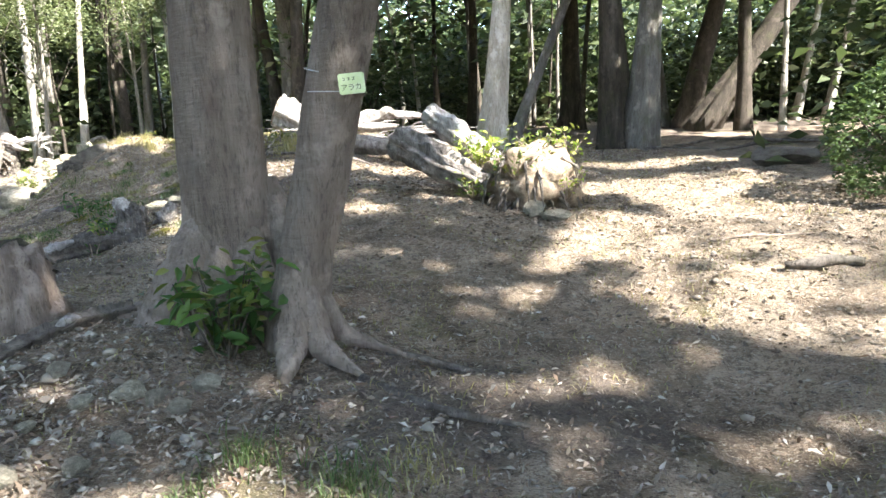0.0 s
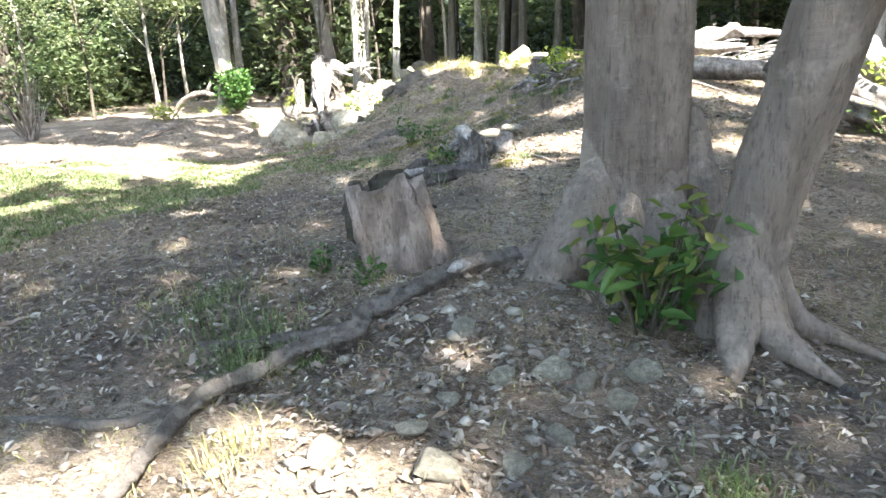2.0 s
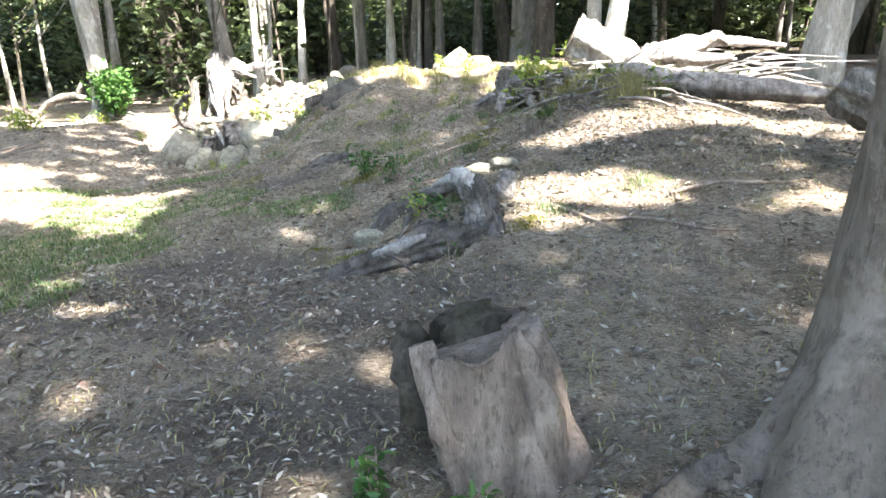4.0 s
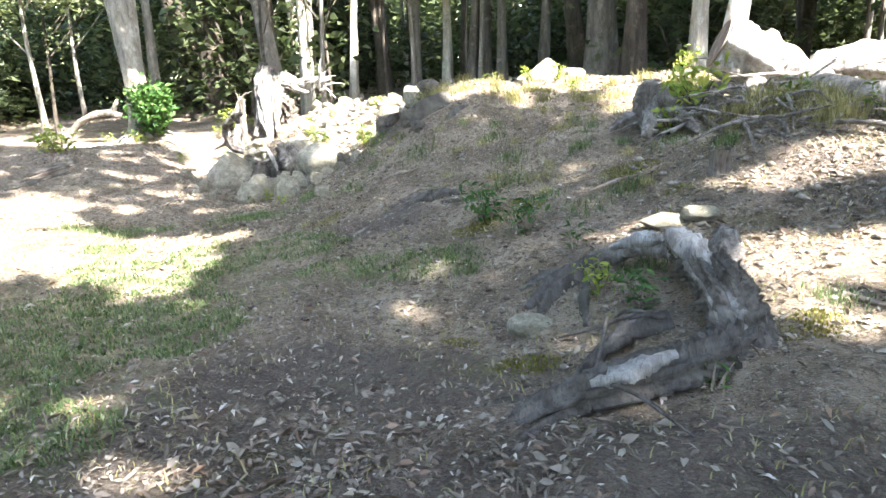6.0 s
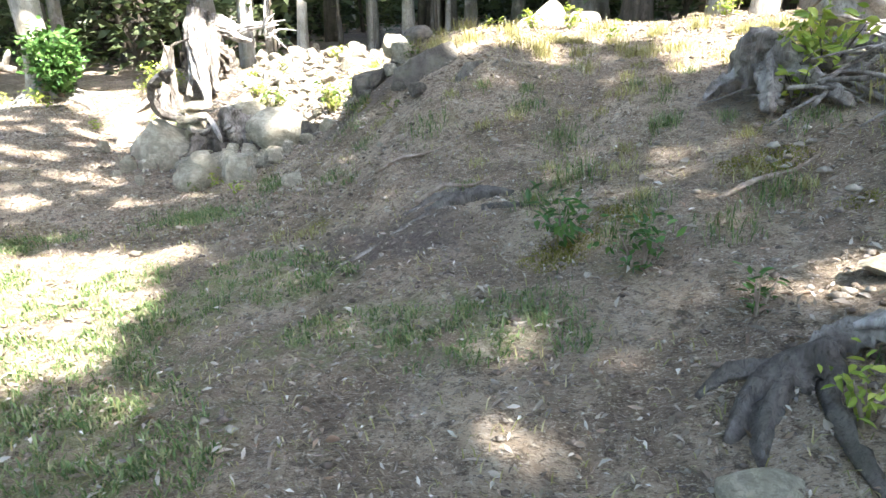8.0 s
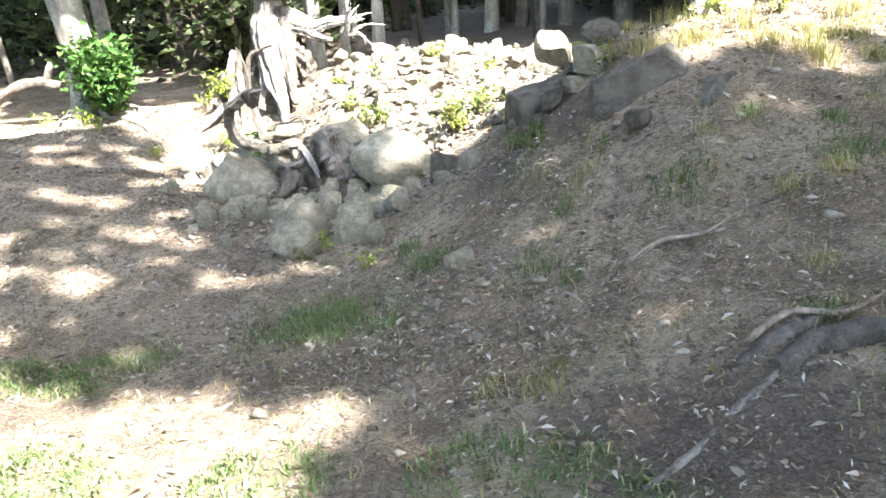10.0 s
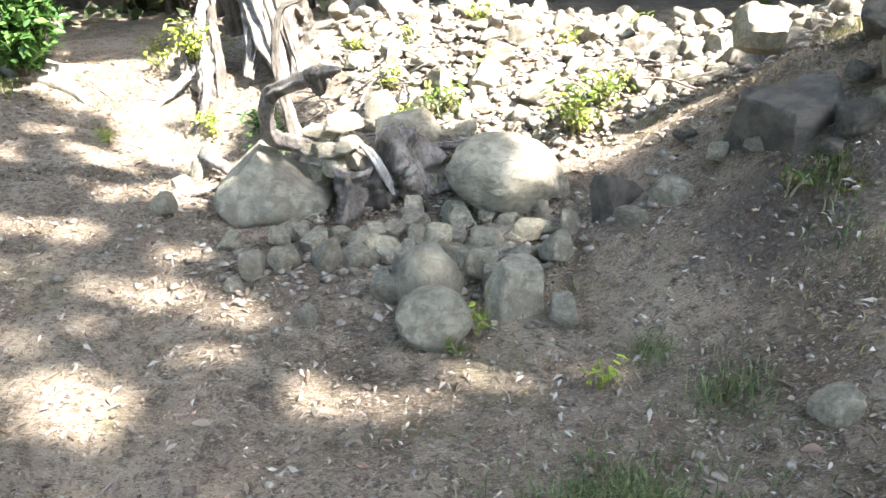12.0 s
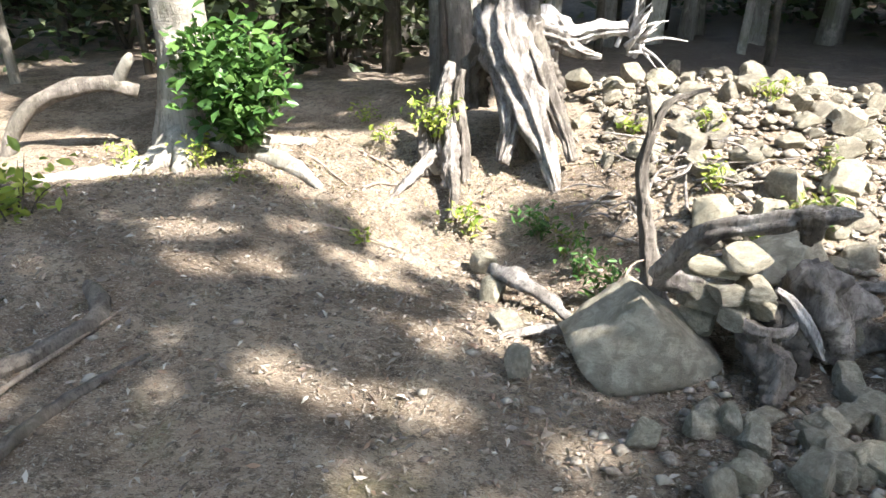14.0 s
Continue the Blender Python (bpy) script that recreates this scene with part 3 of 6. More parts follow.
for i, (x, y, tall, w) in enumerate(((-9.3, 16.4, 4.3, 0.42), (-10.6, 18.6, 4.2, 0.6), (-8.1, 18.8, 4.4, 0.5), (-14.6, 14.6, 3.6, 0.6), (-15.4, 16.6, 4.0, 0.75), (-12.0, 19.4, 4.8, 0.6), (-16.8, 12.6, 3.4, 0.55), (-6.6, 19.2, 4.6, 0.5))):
    t = tree(x, y, 0.06, (0.03, 0), tall, BARK_GREY, "slim tree whose low boughs have sunlight put into their pale leaves", seed=760 + i, seg=8, limbs=4, crown=False, group="young trees")
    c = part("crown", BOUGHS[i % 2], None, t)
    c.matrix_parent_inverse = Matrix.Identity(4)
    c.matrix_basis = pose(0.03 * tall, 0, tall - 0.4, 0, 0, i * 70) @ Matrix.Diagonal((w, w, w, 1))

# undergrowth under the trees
# lighter copy of the forest leaves: sunlight on some bushes, put into the colour
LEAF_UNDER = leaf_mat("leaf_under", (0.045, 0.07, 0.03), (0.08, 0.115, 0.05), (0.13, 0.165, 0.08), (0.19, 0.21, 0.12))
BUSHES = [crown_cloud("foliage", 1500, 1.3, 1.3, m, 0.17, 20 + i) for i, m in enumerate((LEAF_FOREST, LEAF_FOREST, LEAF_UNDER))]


STEM = bm_mesh('stem', limb([(0, 0, -0.05, 0.03), (0.2, 0, 0.5, 0.02), (0.5, 0, 1.1, 0.006)], seg=6, n=3, seed=1), BARK_DARK)


def wild_bush(x, y, size, kind, seed, zlift=0.55):
    z0 = ground_z(x, y)
    t = thing("bush", x, y, z0, "dense dark green undergrowth bush beneath the forest trees" if kind < 2 else "green undergrowth bush among the trunks with sunlight put into its leaf colour", "bush", "undergrowth")
    r = random.Random(seed)
    for k in range(4):
        c = part("stem", STEM, None, t)
        c.matrix_parent_inverse = Matrix.Identity(4)
        c.matrix_basis = pose(0, 0, 0, 0, 0, r.uniform(0, 360)) @ Matrix.Diagonal((size, size, size, 1))
    c = part("foliage", BUSHES[kind], None, t)
    tagged(c, kind="stuff")
    c.matrix_parent_inverse = Matrix.Identity(4)
    c.matrix_basis = pose(0, 0, size * zlift * 1.3, 0, 0, r.uniform(0, 360)) @ Matrix.Diagonal((size, size, size, 1))


for i in range(110):
    x, y = rnd.uniform(-32, 28), rnd.uniform(17.5, 40)
    if rnd.random() < 0.28:
        x, y = (rnd.uniform(-30, -17) if rnd.random() < 0.6 else rnd.uniform(9, 26)), rnd.uniform(-8, 24)
    wild_bush(x, y, rnd.uniform(0.7, 1.9), 2 if rnd.random() < 0.25 else rnd.randrange(2), i)

for i in range(120):
    a, d = rnd.uniform(0, 6.28), rnd.uniform(25, 38)
    if rnd.random() < 0.6:
        a = rnd.uniform(0.3, 3.6)
    x, y = -4 + d * math.cos(a), 7 + d * math.sin(a)
    wild_bush(x, y, rnd.uniform(2.2, 3.8), rnd.randrange(3) if rnd.random() < 0.5 else 0, 500 + i, 0.75)

# far woods closing the view all round
n = 26000
a = rng.uniform(0, 2 * math.pi, n)
d = rng.uniform(42, 60, n)
fx, fy = -4 + d * np.cos(a), 7 + d * np.sin(a)
fz = land(fx, fy) + 15 * rng.random(n) ** 0.9 * (0.8 + 0.2 * np.sin(9 * a))
tagged(new("far_woods", leaf_cloud("far_woods", np.stack([fx, fy, fz], 1), rng.uniform(0.6, 1.5, n), LEAF_FOREST, rng, slim=0.8)), "dark green wall of distant forest foliage", "forest", kind="stuff")

# crowns overhead, beyond the view: they give the dappled shade
N = 250000
cx, cy = rng.uniform(-24, 14, N), rng.uniform(-4, 30, N)
cz = rng.uniform(6.6, 9.8, N)
cx[:60000], cy[:60000] = rng.uniform(-18, 5, 60000), rng.uniform(16.3, 30, 60000)
gz = land(cx, cy)
k = (cz - gz) / SUN_DIR.z
keep = ~sunny(cx, cy)
clump = np.sin(1.1 * cx + 1.7 * np.sin(0.9 * cy)) * np.sin(1.3 * cy + 1.3 * np.sin(0.8 * cx))
keep &= rng.uniform(0, 1, N) < 1.1 + 0.2 * clump
pts = np.stack([cx + k * SUN_DIR.x, cy + k * SUN_DIR.y, cz], 1)[keep]
can = thing("tree_canopy", 0, 3, 6.5, "leafy crowns high overhead with gaps that let sunlight through", "canopy")
can["kind"] = "stuff"
part("foliage", leaf_cloud("foliage", pts, rng.uniform(0.2, 0.4, len(pts)), LEAF_CANOPY, rng, slim=0.75), None, can)

# ---- the double tree, its sign and its shrub ----
two = thing("tree", -1.1, 3.75, 0.45, "large brown twin-trunked tree with flared roots and a wire-tied sign", "tree")
part("trunk", limb([(-1.22, 3.93, 0.30, 0.42), (-1.22, 3.92, 0.62, 0.325), (-1.215, 3.91, 0.9, 0.272), (-1.20, 3.89, 1.25, 0.243), (-1.175, 3.86, 1.7, 0.222), (-1.15, 3.84, 2.3, 0.212), (-1.08, 3.9, 3.5, 0.20), (-1.0, 4.0, 5.5, 0.17), (-0.9, 4.1, 7.5, 0.12)],
                   seg=40, n=14, rough=0.04, ridges=5, seed=2, twist=0.02), BARK_BROWN, two)
part("trunk", limb([(-0.77, 3.40, 0.25, 0.18), (-0.75, 3.41, 0.5, 0.15), (-0.70, 3.43, 0.8, 0.135), (-0.62, 3.44, 1.1, 0.131), (-0.51, 3.385, 1.5, 0.131), (-0.355, 3.30, 2.05, 0.13), (0.05, 3.12, 3.5, 0.105), (0.6, 2.95, 5.5, 0.07)],
                   seg=30, n=14, rough=0.05, ridges=4, seed=5, twist=0.015), BARK_BROWN, two, "thinner trunk leaning away from the main one")
for i, q in enumerate(([(-1.25, 3.87, 1.2, 0.10), (-1.40, 3.71, 0.75, 0.155), (-1.54, 3.6, 0.53, 0.135), (-1.66, 3.5, 0.43, 0.06)],
                       [(-1.27, 3.92, 1.0, 0.10), (-1.52, 3.84, 0.62, 0.11), (-1.72, 3.74, 0.53, 0.07), (-1.92, 3.6, 0.52, 0.05)],
                       [(-0.72, 3.41, 0.85, 0.09), (-0.745, 3.25, 0.52, 0.09), (-0.75, 3.14, 0.42, 0.065), (-0.755, 3.0, 0.34, 0.025)],
                       [(-0.71, 3.4, 0.8, 0.08), (-0.63, 3.27, 0.48, 0.075), (-0.53, 3.19, 0.39, 0.045), (-0.40, 3.1, 0.33, 0.015)],
                       [(-0.70, 3.42, 0.75, 0.08), (-0.54, 3.42, 0.46, 0.06), (-0.38, 3.4, 0.39, 0.03), (-0.2, 3.33, 0.34, 0.012)],
                       [(-0.98, 3.95, 1.25, 0.06), (-0.93, 3.92, 0.95, 0.10), (-0.87, 3.9, 0.7, 0.12), (-0.78, 3.88, 0.5, 0.08)],
                       [(-1.13, 3.84, 1.0, 0.10), (-0.99, 3.6, 0.6, 0.13), (-0.9, 3.5, 0.48, 0.10), (-0.82, 3.42, 0.42, 0.06)],
                       [(-1.2, 3.84, 1.0, 0.10), (-1.22, 3.55, 0.55, 0.12), (-1.24, 3.42, 0.46, 0.07), (-1.27, 3.3, 0.42, 0.02)])):
    part("root", limb(q, seg=18, n=8, rough=0.08, seed=20 + i, grain=5), BARK_BROWN, two)
q = [(-1.75, 3.72, 0.055), (-1.88, 3.57, 0.055), (-1.99, 3.40, 0.056), (-2.14, 3.14, 0.055), (-2.24, 2.98, 0.06), (-2.19, 2.83, 0.056), (-2.36, 2.70, 0.05), (-2.43, 2.50, 0.044), (-2.49, 2.24, 0.042), (-2.46, 1.98, 0.036), (-2.38, 1.78, 0.034), (-2.36, 1.55, 0.026), (-2.32, 1.3, 0.016)]
part("root", limb([(x, y, ground_z(x, y) + 0.45 * r_ + 0.006, 0.74 * r_) for x, y, r_ in q], seg=16, n=10, rough=0.2, ridges=4, seed=31, grain=30), ROOT_BARK, two, "long grey root winding over the ground")
part("bare_patch", limb([(-1.98, 3.36, 0.585, 0.01), (-1.95, 3.41, 0.605, 0.028), (-1.91, 3.47, 0.60, 0.01)], seg=10, n=4, rough=0.2), SILVER_WOOD, two, "pale patch stripped of bark")
for i, q in enumerate(([(-2.47, 2.3, 0.03), (-2.72, 2.1, 0.024), (-2.98, 2.02, 0.018), (-3.25, 2.0, 0.01)], [(-2.44, 1.85, 0.025), (-2.28, 1.62, 0.018), (-2.24, 1.4, 0.01)],
                       [(-2.2, 2.9, 0.03), (-2.5, 2.86, 0.03), (-2.8, 2.7, 0.025), (-3.15, 2.62, 0.012)], [(-0.4, 3.1, 0.025), (-0.05, 2.85, 0.022), (0.35, 2.68, 0.012)],
                       [(-0.3, 3.38, 0.03), (0.1, 3.3, 0.022), (0.5, 3.1, 0.012)])):
    part("root", limb([(x, y, ground_z(x, y) + 0.4 * r_, r_) for x, y, r_ in q], seg=8, n=6, rough=0.15, seed=40 + i, grain=8), ROOT_BARK, two)

SIGN_PLATE = Nodes("sign_plate", 0.55)
SIGN_PLATE.colour(SIGN_PLATE.mix(SIGN_PLATE.step(SIGN_PLATE.noise(25, 4), 0.4, 0.75), (0.62, 0.72, 0.38), (0.72, 0.78, 0.52)))
INK = Nodes("sign_ink", 0.6).colour((0.06, 0.10, 0.05)).m
WIRE = Nodes("wire", 0.4).colour((0.55, 0.55, 0.54)).m
sign_pose = pose(-0.352, 3.215, 1.70, 90, -4, 14)
sign = new("tree_sign")
sign.matrix_world = sign_pose
tagged(sign, "small pale yellow-green name plate wired to a tree trunk", "sign")
bm = bmesh.new()
bmesh.ops.create_cube(bm, size=1.0, matrix=Matrix.Diagonal((0.122, 0.095, 0.003, 1)))
bmesh.ops.bevel(bm, geom=[e for e in bm.edges if abs((e.verts[0].co - e.verts[1].co).z) > 0.002], offset=0.006, segments=3, affect="EDGES")
plate = part("plate", bm, SIGN_PLATE.m, sign, smooth=False)
plate.matrix_parent_inverse = Matrix.Identity(4)
for x, y, w_, h_ in ((-0.034, 0.022, 0.014, 0.013), (-0.012, 0.022, 0.014, 0.013), (0.010, 0.022, 0.016, 0.014)):
    bm = bmesh.new()
    for dy in (-0.36, 0.36):
        bmesh.ops.create_cube(bm, size=1.0, matrix=Matrix.Translation((x, y + dy * h_, 0.0022)) @ Matrix.Diagonal((w_ * 0.8, h_ * 0.2, 0.0008, 1)))
    bmesh.ops.create_cube(bm, size=1.0, matrix=Matrix.Translation((x + 0.1 * w_, y, 0.0022)) @ Matrix.Diagonal((w_ * 0.16, h_ * 0.8, 0.0008, 1)))
    part("lettering", bm, INK, plate, smooth=False).matrix_parent_inverse = Matrix.Identity(4)
words = bpy.data.curves.new("lettering", "FONT")
words.body, words.size, words.extrude, words.align_x = "アラカ", 0.033, 0.0006, "CENTER"
text_ob = new("lettering", words)
bpy.context.view_layer.update()
me = bpy.data.meshes.new_from_object(text_ob.evaluated_get(bpy.context.evaluated_depsgraph_get()))
bpy.data.objects.remove(text_ob)
me.materials.clear()
me.materials.append(INK)
text_ob = part("lettering", me, INK, plate, "dark green painted lettering")
text_ob.matrix_parent_inverse = Matrix.Identity(4)
text_ob.matrix_basis = pose(-0.004, -0.028, 0.0024)
bm = bmesh.new()
for dz, dip in ((0.035, 0.07), (-0.035, 0.02)):
    ring = []
    for k in range(25):
        a = 2 * math.pi * k / 24
        ring.append((-0.452 + 0.137 * math.cos(a), 3.355 + 0.137 * math.sin(a), 1.70 + dz + dip * 0.5 * (1 - math.cos(a + 0.5)) * 0.9, 0.0022))
    tube(bm, ring, seg=6, n=2, rough=0.0)
w = part("wire", bm, WIRE, sign, "thin pale tie wire")
w.matrix_parent_inverse = sign_pose.inverted()


def leafy_plant(name, x, y, z, radius, height, n, size, mat, label, category="plant", group="", seed=0, stems=7, slim=0.42, stem_mat=None, flat=0.6):
    """A plant of several stems with leaves set along and round them."""
    r = np.random.default_rng(seed)
    t = thing(name, x, y, z, label, category, group)
    cs = []
    for k in range(stems):
        a, d = r.uniform(0, 6.28), r.uniform(0.15, 1.0) ** 0.6 * radius
        tip = np.array([x + d * math.cos(a), y + d * math.sin(a), z + height * r.uniform(0.55, 1.0)])
        st_ = limb([(x + 0.1 * d * math.cos(a), y + 0.1 * d * math.sin(a), z - 0.04, 0.006 + size * 0.02), (x + 0.55 * d * math.cos(a), y + 0.55 * d * math.sin(a), z + height * 0.4, 0.005 + size * 0.01), (*tip, 0.002)], seg=5, n=3, rough=0.02, seed=k)
        part("stem", st_, stem_mat or (BARK_DARK if name == "shrub" else DRY_TWIG), t)
        m = n // stems
        f = r.uniform(0.02, 1.0, m)[:, None] ** 0.6 * 1.05
        b = np.array([x, y, z])
        p = b + (tip - b) * f + r.normal(size=(m, 3)) * radius * np.array([0.28, 0.28, 0.22]) * (0.5 + 0.6 * f)
        p[:, 2] = np.maximum(p[:, 2], z + 0.02)
        cs.append(p)
    p = np.vstack(cs)
    fo = part("foliage", leaf_cloud("foliage", p, r.uniform(0.65, 1.25, len(p)) * size, mat, r, flat=flat, slim=slim, fold=True), None, t)
    tagged(fo, kind="stuff")
    return t


leafy_plant("shrub", -1.08, 3.22, 0.40, 0.27, 0.52, 130, 0.135, LEAF_SHRUB, "leafy green shrub at the foot of a twin-trunked tree", "shrub", seed=3, stems=11, slim=0.34)
leafy_plant("shrub", -1.08, 3.26, 0.40, 0.22, 0.5, 120, 0.09, LEAF_MID, "half-dry olive shrub shoots between two trunks", "shrub", seed=4, stems=8)

# ---- the sawn stump ----
def jagged_stump(name, base, top, r0, r1, mat, label, jag=0.05, seed=0, seg=40, parent=None):
    bm = limb([(*base, r0 * 1.12), tuple(np.array(base) * 0.6 + np.array(top) * 0.4) + (r0,), (*top, r1)], seg=seg, n=10, rough=0.07, ridges=6, seed=seed, grain=1.5)
    bm.verts.ensure_lookup_table()
    c = Vector(top)
    rim = list(bm.verts)[-seg:]
    for k, v in enumerate(rim):
        v.co.z += jag * (noise.noise(Vector((k * 0.23, seed, 0))) * 1.5 + 0.25 * noise.noise(Vector((k * 1.3, seed, 5))))
    cap = bm.faces[:] [-1]
    inner = bmesh.ops.inset_region(bm, faces=[f for f in bm.faces if len(f.verts) == seg and f.calc_center_median().z > c.z - 0.2], thickness=0.03)
    for f in bm.faces:
        if len(f.verts) == seg and f.calc_center_median().z > c.z - 0.2:
            for v in f.verts:
                v.co.z -= 0.015
    return bm


st = thing("tree_stump", -2.33, 3.76, 0.42, "weathered pinkish-brown broken tree stump with a jagged top", "stump")
part("body", jagged_stump("body", (-2.31, 3.76, 0.36), (-2.475, 3.80, 0.92), 0.195, 0.192, STUMP_WOOD, "", jag=0.042, seed=4), STUMP_WOOD, st)
part("bark_strip", limb([(-2.475, 3.60, 0.43, 0.045), (-2.55, 3.63, 0.68, 0.05), (-2.635, 3.68, 0.93, 0.035)], seg=12, n=6, rough=0.2, ridges=3, seed=9), STUMP_WOOD, st, "split slab standing off the stump")
part("bark_strip", limb([(-2.22, 3.68, 0.5, 0.05), (-2.28, 3.68, 0.75, 0.05), (-2.37, 3.72, 0.99, 0.022)], seg=12, n=6, rough=0.2, ridges=3, seed=10), STUMP_WOOD, st, "tall splinter at the stump's edge")
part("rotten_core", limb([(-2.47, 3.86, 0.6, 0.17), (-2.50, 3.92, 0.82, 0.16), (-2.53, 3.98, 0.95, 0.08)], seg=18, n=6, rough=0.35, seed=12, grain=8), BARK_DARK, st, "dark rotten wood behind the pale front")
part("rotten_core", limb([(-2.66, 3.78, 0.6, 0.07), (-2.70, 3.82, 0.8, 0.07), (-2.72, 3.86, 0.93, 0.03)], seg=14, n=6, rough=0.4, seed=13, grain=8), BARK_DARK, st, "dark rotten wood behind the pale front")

# ---- the old root in the slope ----
old = thing("tree_root", -3.0, 6.2, 0.6, "old weathered grey root arching out of the slope", "root")
part("arm", limb([(-3.80, 5.44, 0.46, 0.03), (-3.62, 5.56, 0.51, 0.06), (-3.42, 5.66, 0.56, 0.075), (-3.2, 5.74, 0.60, 0.085), (-3.02, 5.86, 0.62, 0.085), (-2.90, 6.0, 0.62, 0.09), (-2.84, 6.12, 0.6, 0.10)],
                 seg=34, n=14, rough=0.17, ridges=8, seed=3, grain=24, twist=0.02), ROOT_DARK, old)
part("trunk", limb([(-2.83, 6.02, 0.48, 0.10), (-2.84, 6.14, 0.64, 0.105), (-2.89, 6.3, 0.76, 0.10), (-2.97, 6.45, 0.85, 0.085), (-3.04, 6.55, 0.91, 0.065), (-3.09, 6.62, 0.95, 0.03)],
                   seg=36, n=14, rough=0.2, ridges=11, seed=13, grain=20, twist=0.03), ROOT_BARK, old)
for i in range(11):
    a = -2.4 + 0.31 * i
    c_, s_ = math.cos(a), math.sin(a)
    part("strand", limb([(-2.98 + 0.09 * c_, 6.46 + 0.08 * s_, 0.87 + 0.02 * (i % 3), 0.02), (-2.87 + 0.10 * c_, 6.24 + 0.09 * s_, 0.74, 0.018 + 0.012 * (i % 2)), (-2.83 + 0.12 * c_, 6.08 + 0.11 * s_, 0.6, 0.016 + 0.01 * (i % 3)), (-2.80 + 0.15 * c_, 6.04 + 0.14 * s_, 0.44, 0.012)],
                        seg=8, n=7, rough=0.3, seed=70 + i, grain=9), ROOT_DARK if i % 3 else DEAD_WOOD, old)
part("arm", limb([(-2.95, 6.68, 0.80, 0.07), (-3.1, 6.92, 0.79, 0.055), (-3.24, 7.04, 0.77, 0.05), (-3.38, 7.08, 0.71, 0.052), (-3.48, 7.05, 0.67, 0.045), (-3.54, 6.97, 0.58, 0.03), (-3.55, 6.9, 0.45, 0.02)], seg=14, n=8, rough=0.18, ridges=3, seed=6, grain=10), DEAD_WOOD, old)
part("arm", limb([(-3.12, 6.9, 0.86, 0.02), (-3.2, 6.96, 0.84, 0.045), (-3.32, 7.02, 0.80, 0.03), (-3.4, 7.05, 0.76, 0.012)], seg=10, n=6, rough=0.2, seed=9, grain=8), SILVER_WOOD, old)
for i, q in enumerate(([(-3.45, 7.02, 0.62, 0.07), (-3.62, 6.98, 0.58, 0.06), (-3.74, 6.9, 0.52, 0.045), (-3.84, 6.76, 0.44, 0.015)], [(-3.6, 6.98, 0.56, 0.05), (-3.72, 6.82, 0.5, 0.04), (-3.76, 6.66, 0.43, 0.012)], [(-3.62, 7.02, 0.56, 0.035), (-3.78, 7.03, 0.52, 0.025), (-3.9, 6.95, 0.44, 0.01)],
                       [(-3.5, 6.95, 0.55, 0.03), (-3.52, 6.7, 0.53, 0.028), (-3.5, 6.45, 0.5, 0.012)], [(-3.12, 6.3, 0.62, 0.045), (-3.3, 6.2, 0.6, 0.04), (-3.45, 6.02, 0.52, 0.028), (-3.55, 5.85, 0.47, 0.012)], [(-3.05, 6.0, 0.58, 0.03), (-3.25, 5.98, 0.58, 0.022), (-3.42, 5.88, 0.5, 0.012)],
                       [(-3.55, 5.6, 0.52, 0.03), (-3.7, 5.66, 0.5, 0.02), (-3.85, 5.6, 0.45, 0.01)], [(-3.5, 5.58, 0.48, 0.03), (-3.62, 5.42, 0.46, 0.018), (-3.7, 5.25, 0.44, 0.008)])):
    part("rootlet", limb([(x, y, max(z, ground_z(x, y) + 0.4 * r_), r_) for x, y, z, r_ in q], seg=10, n=6, rough=0.25, ridges=3, seed=7 + i, grain=8), ROOT_DARK, old)
part("stub", limb([(-2.82, 6.85, 0.68, 0.10), (-2.80, 6.98, 0.78, 0.07), (-2.79, 7.08, 0.86, 0.045)], seg=14, n=6, rough=0.22, ridges=5, seed=8), DEAD_WOOD, old)
part("bare_patch", limb([(-3.44, 5.60, 0.625, 0.012), (-3.34, 5.62, 0.65, 0.036), (-3.24, 5.66, 0.68, 0.036), (-3.13, 5.72, 0.71, 0.014)], seg=12, n=5, rough=0.35, grain=8), SILVER_WOOD, old, "pale patch stripped of bark")
part("bare_patch", limb([(-3.12, 6.62, 0.95, 0.02), (-3.07, 6.52, 0.945, 0.06), (-3.0, 6.42, 0.91, 0.065), (-2.95, 6.34, 0.87, 0.015)], seg=14, n=5, rough=0.3, grain=8), SILVER_WOOD, old, "pale patch stripped of bark")
rnd = random.Random(5)
for i in range(5):
    a = rnd.choice(((-3.4, 5.75), (-3.1, 5.9), (-2.85, 6.15), (-3.2, 6.2), (-3.35, 6.3), (-2.8, 5.9)))
    x, y = a[0] + rnd.uniform(-0.1, 0.1), a[1] + rnd.uniform(-0.1, 0.1)
    th, L = rnd.uniform(2.4, 5.6), rnd.uniform(0.2, 0.55)
    x2, y2 = x + L * math.cos(th), y + L * math.sin(th)
    part("rootlet", limb([(x, y, ground_z(x, y) + 0.11, 0.011), ((x + x2) / 2 + rnd.uniform(-0.04, 0.04), (y + y2) / 2, ground_z((x + x2) / 2, (y + y2) / 2) + rnd.uniform(0.03, 0.12), 0.009), (x2, y2, ground_z(x2, y2), 0.005)], seg=7, n=5, rough=0.1, seed=i), ROOT_DARK, old)

# the half-buried pale root low in the bank
buried = thing("tree_root", -4.9, 7.9, 0.5, "pale root half buried in the foot of the bank", "root")
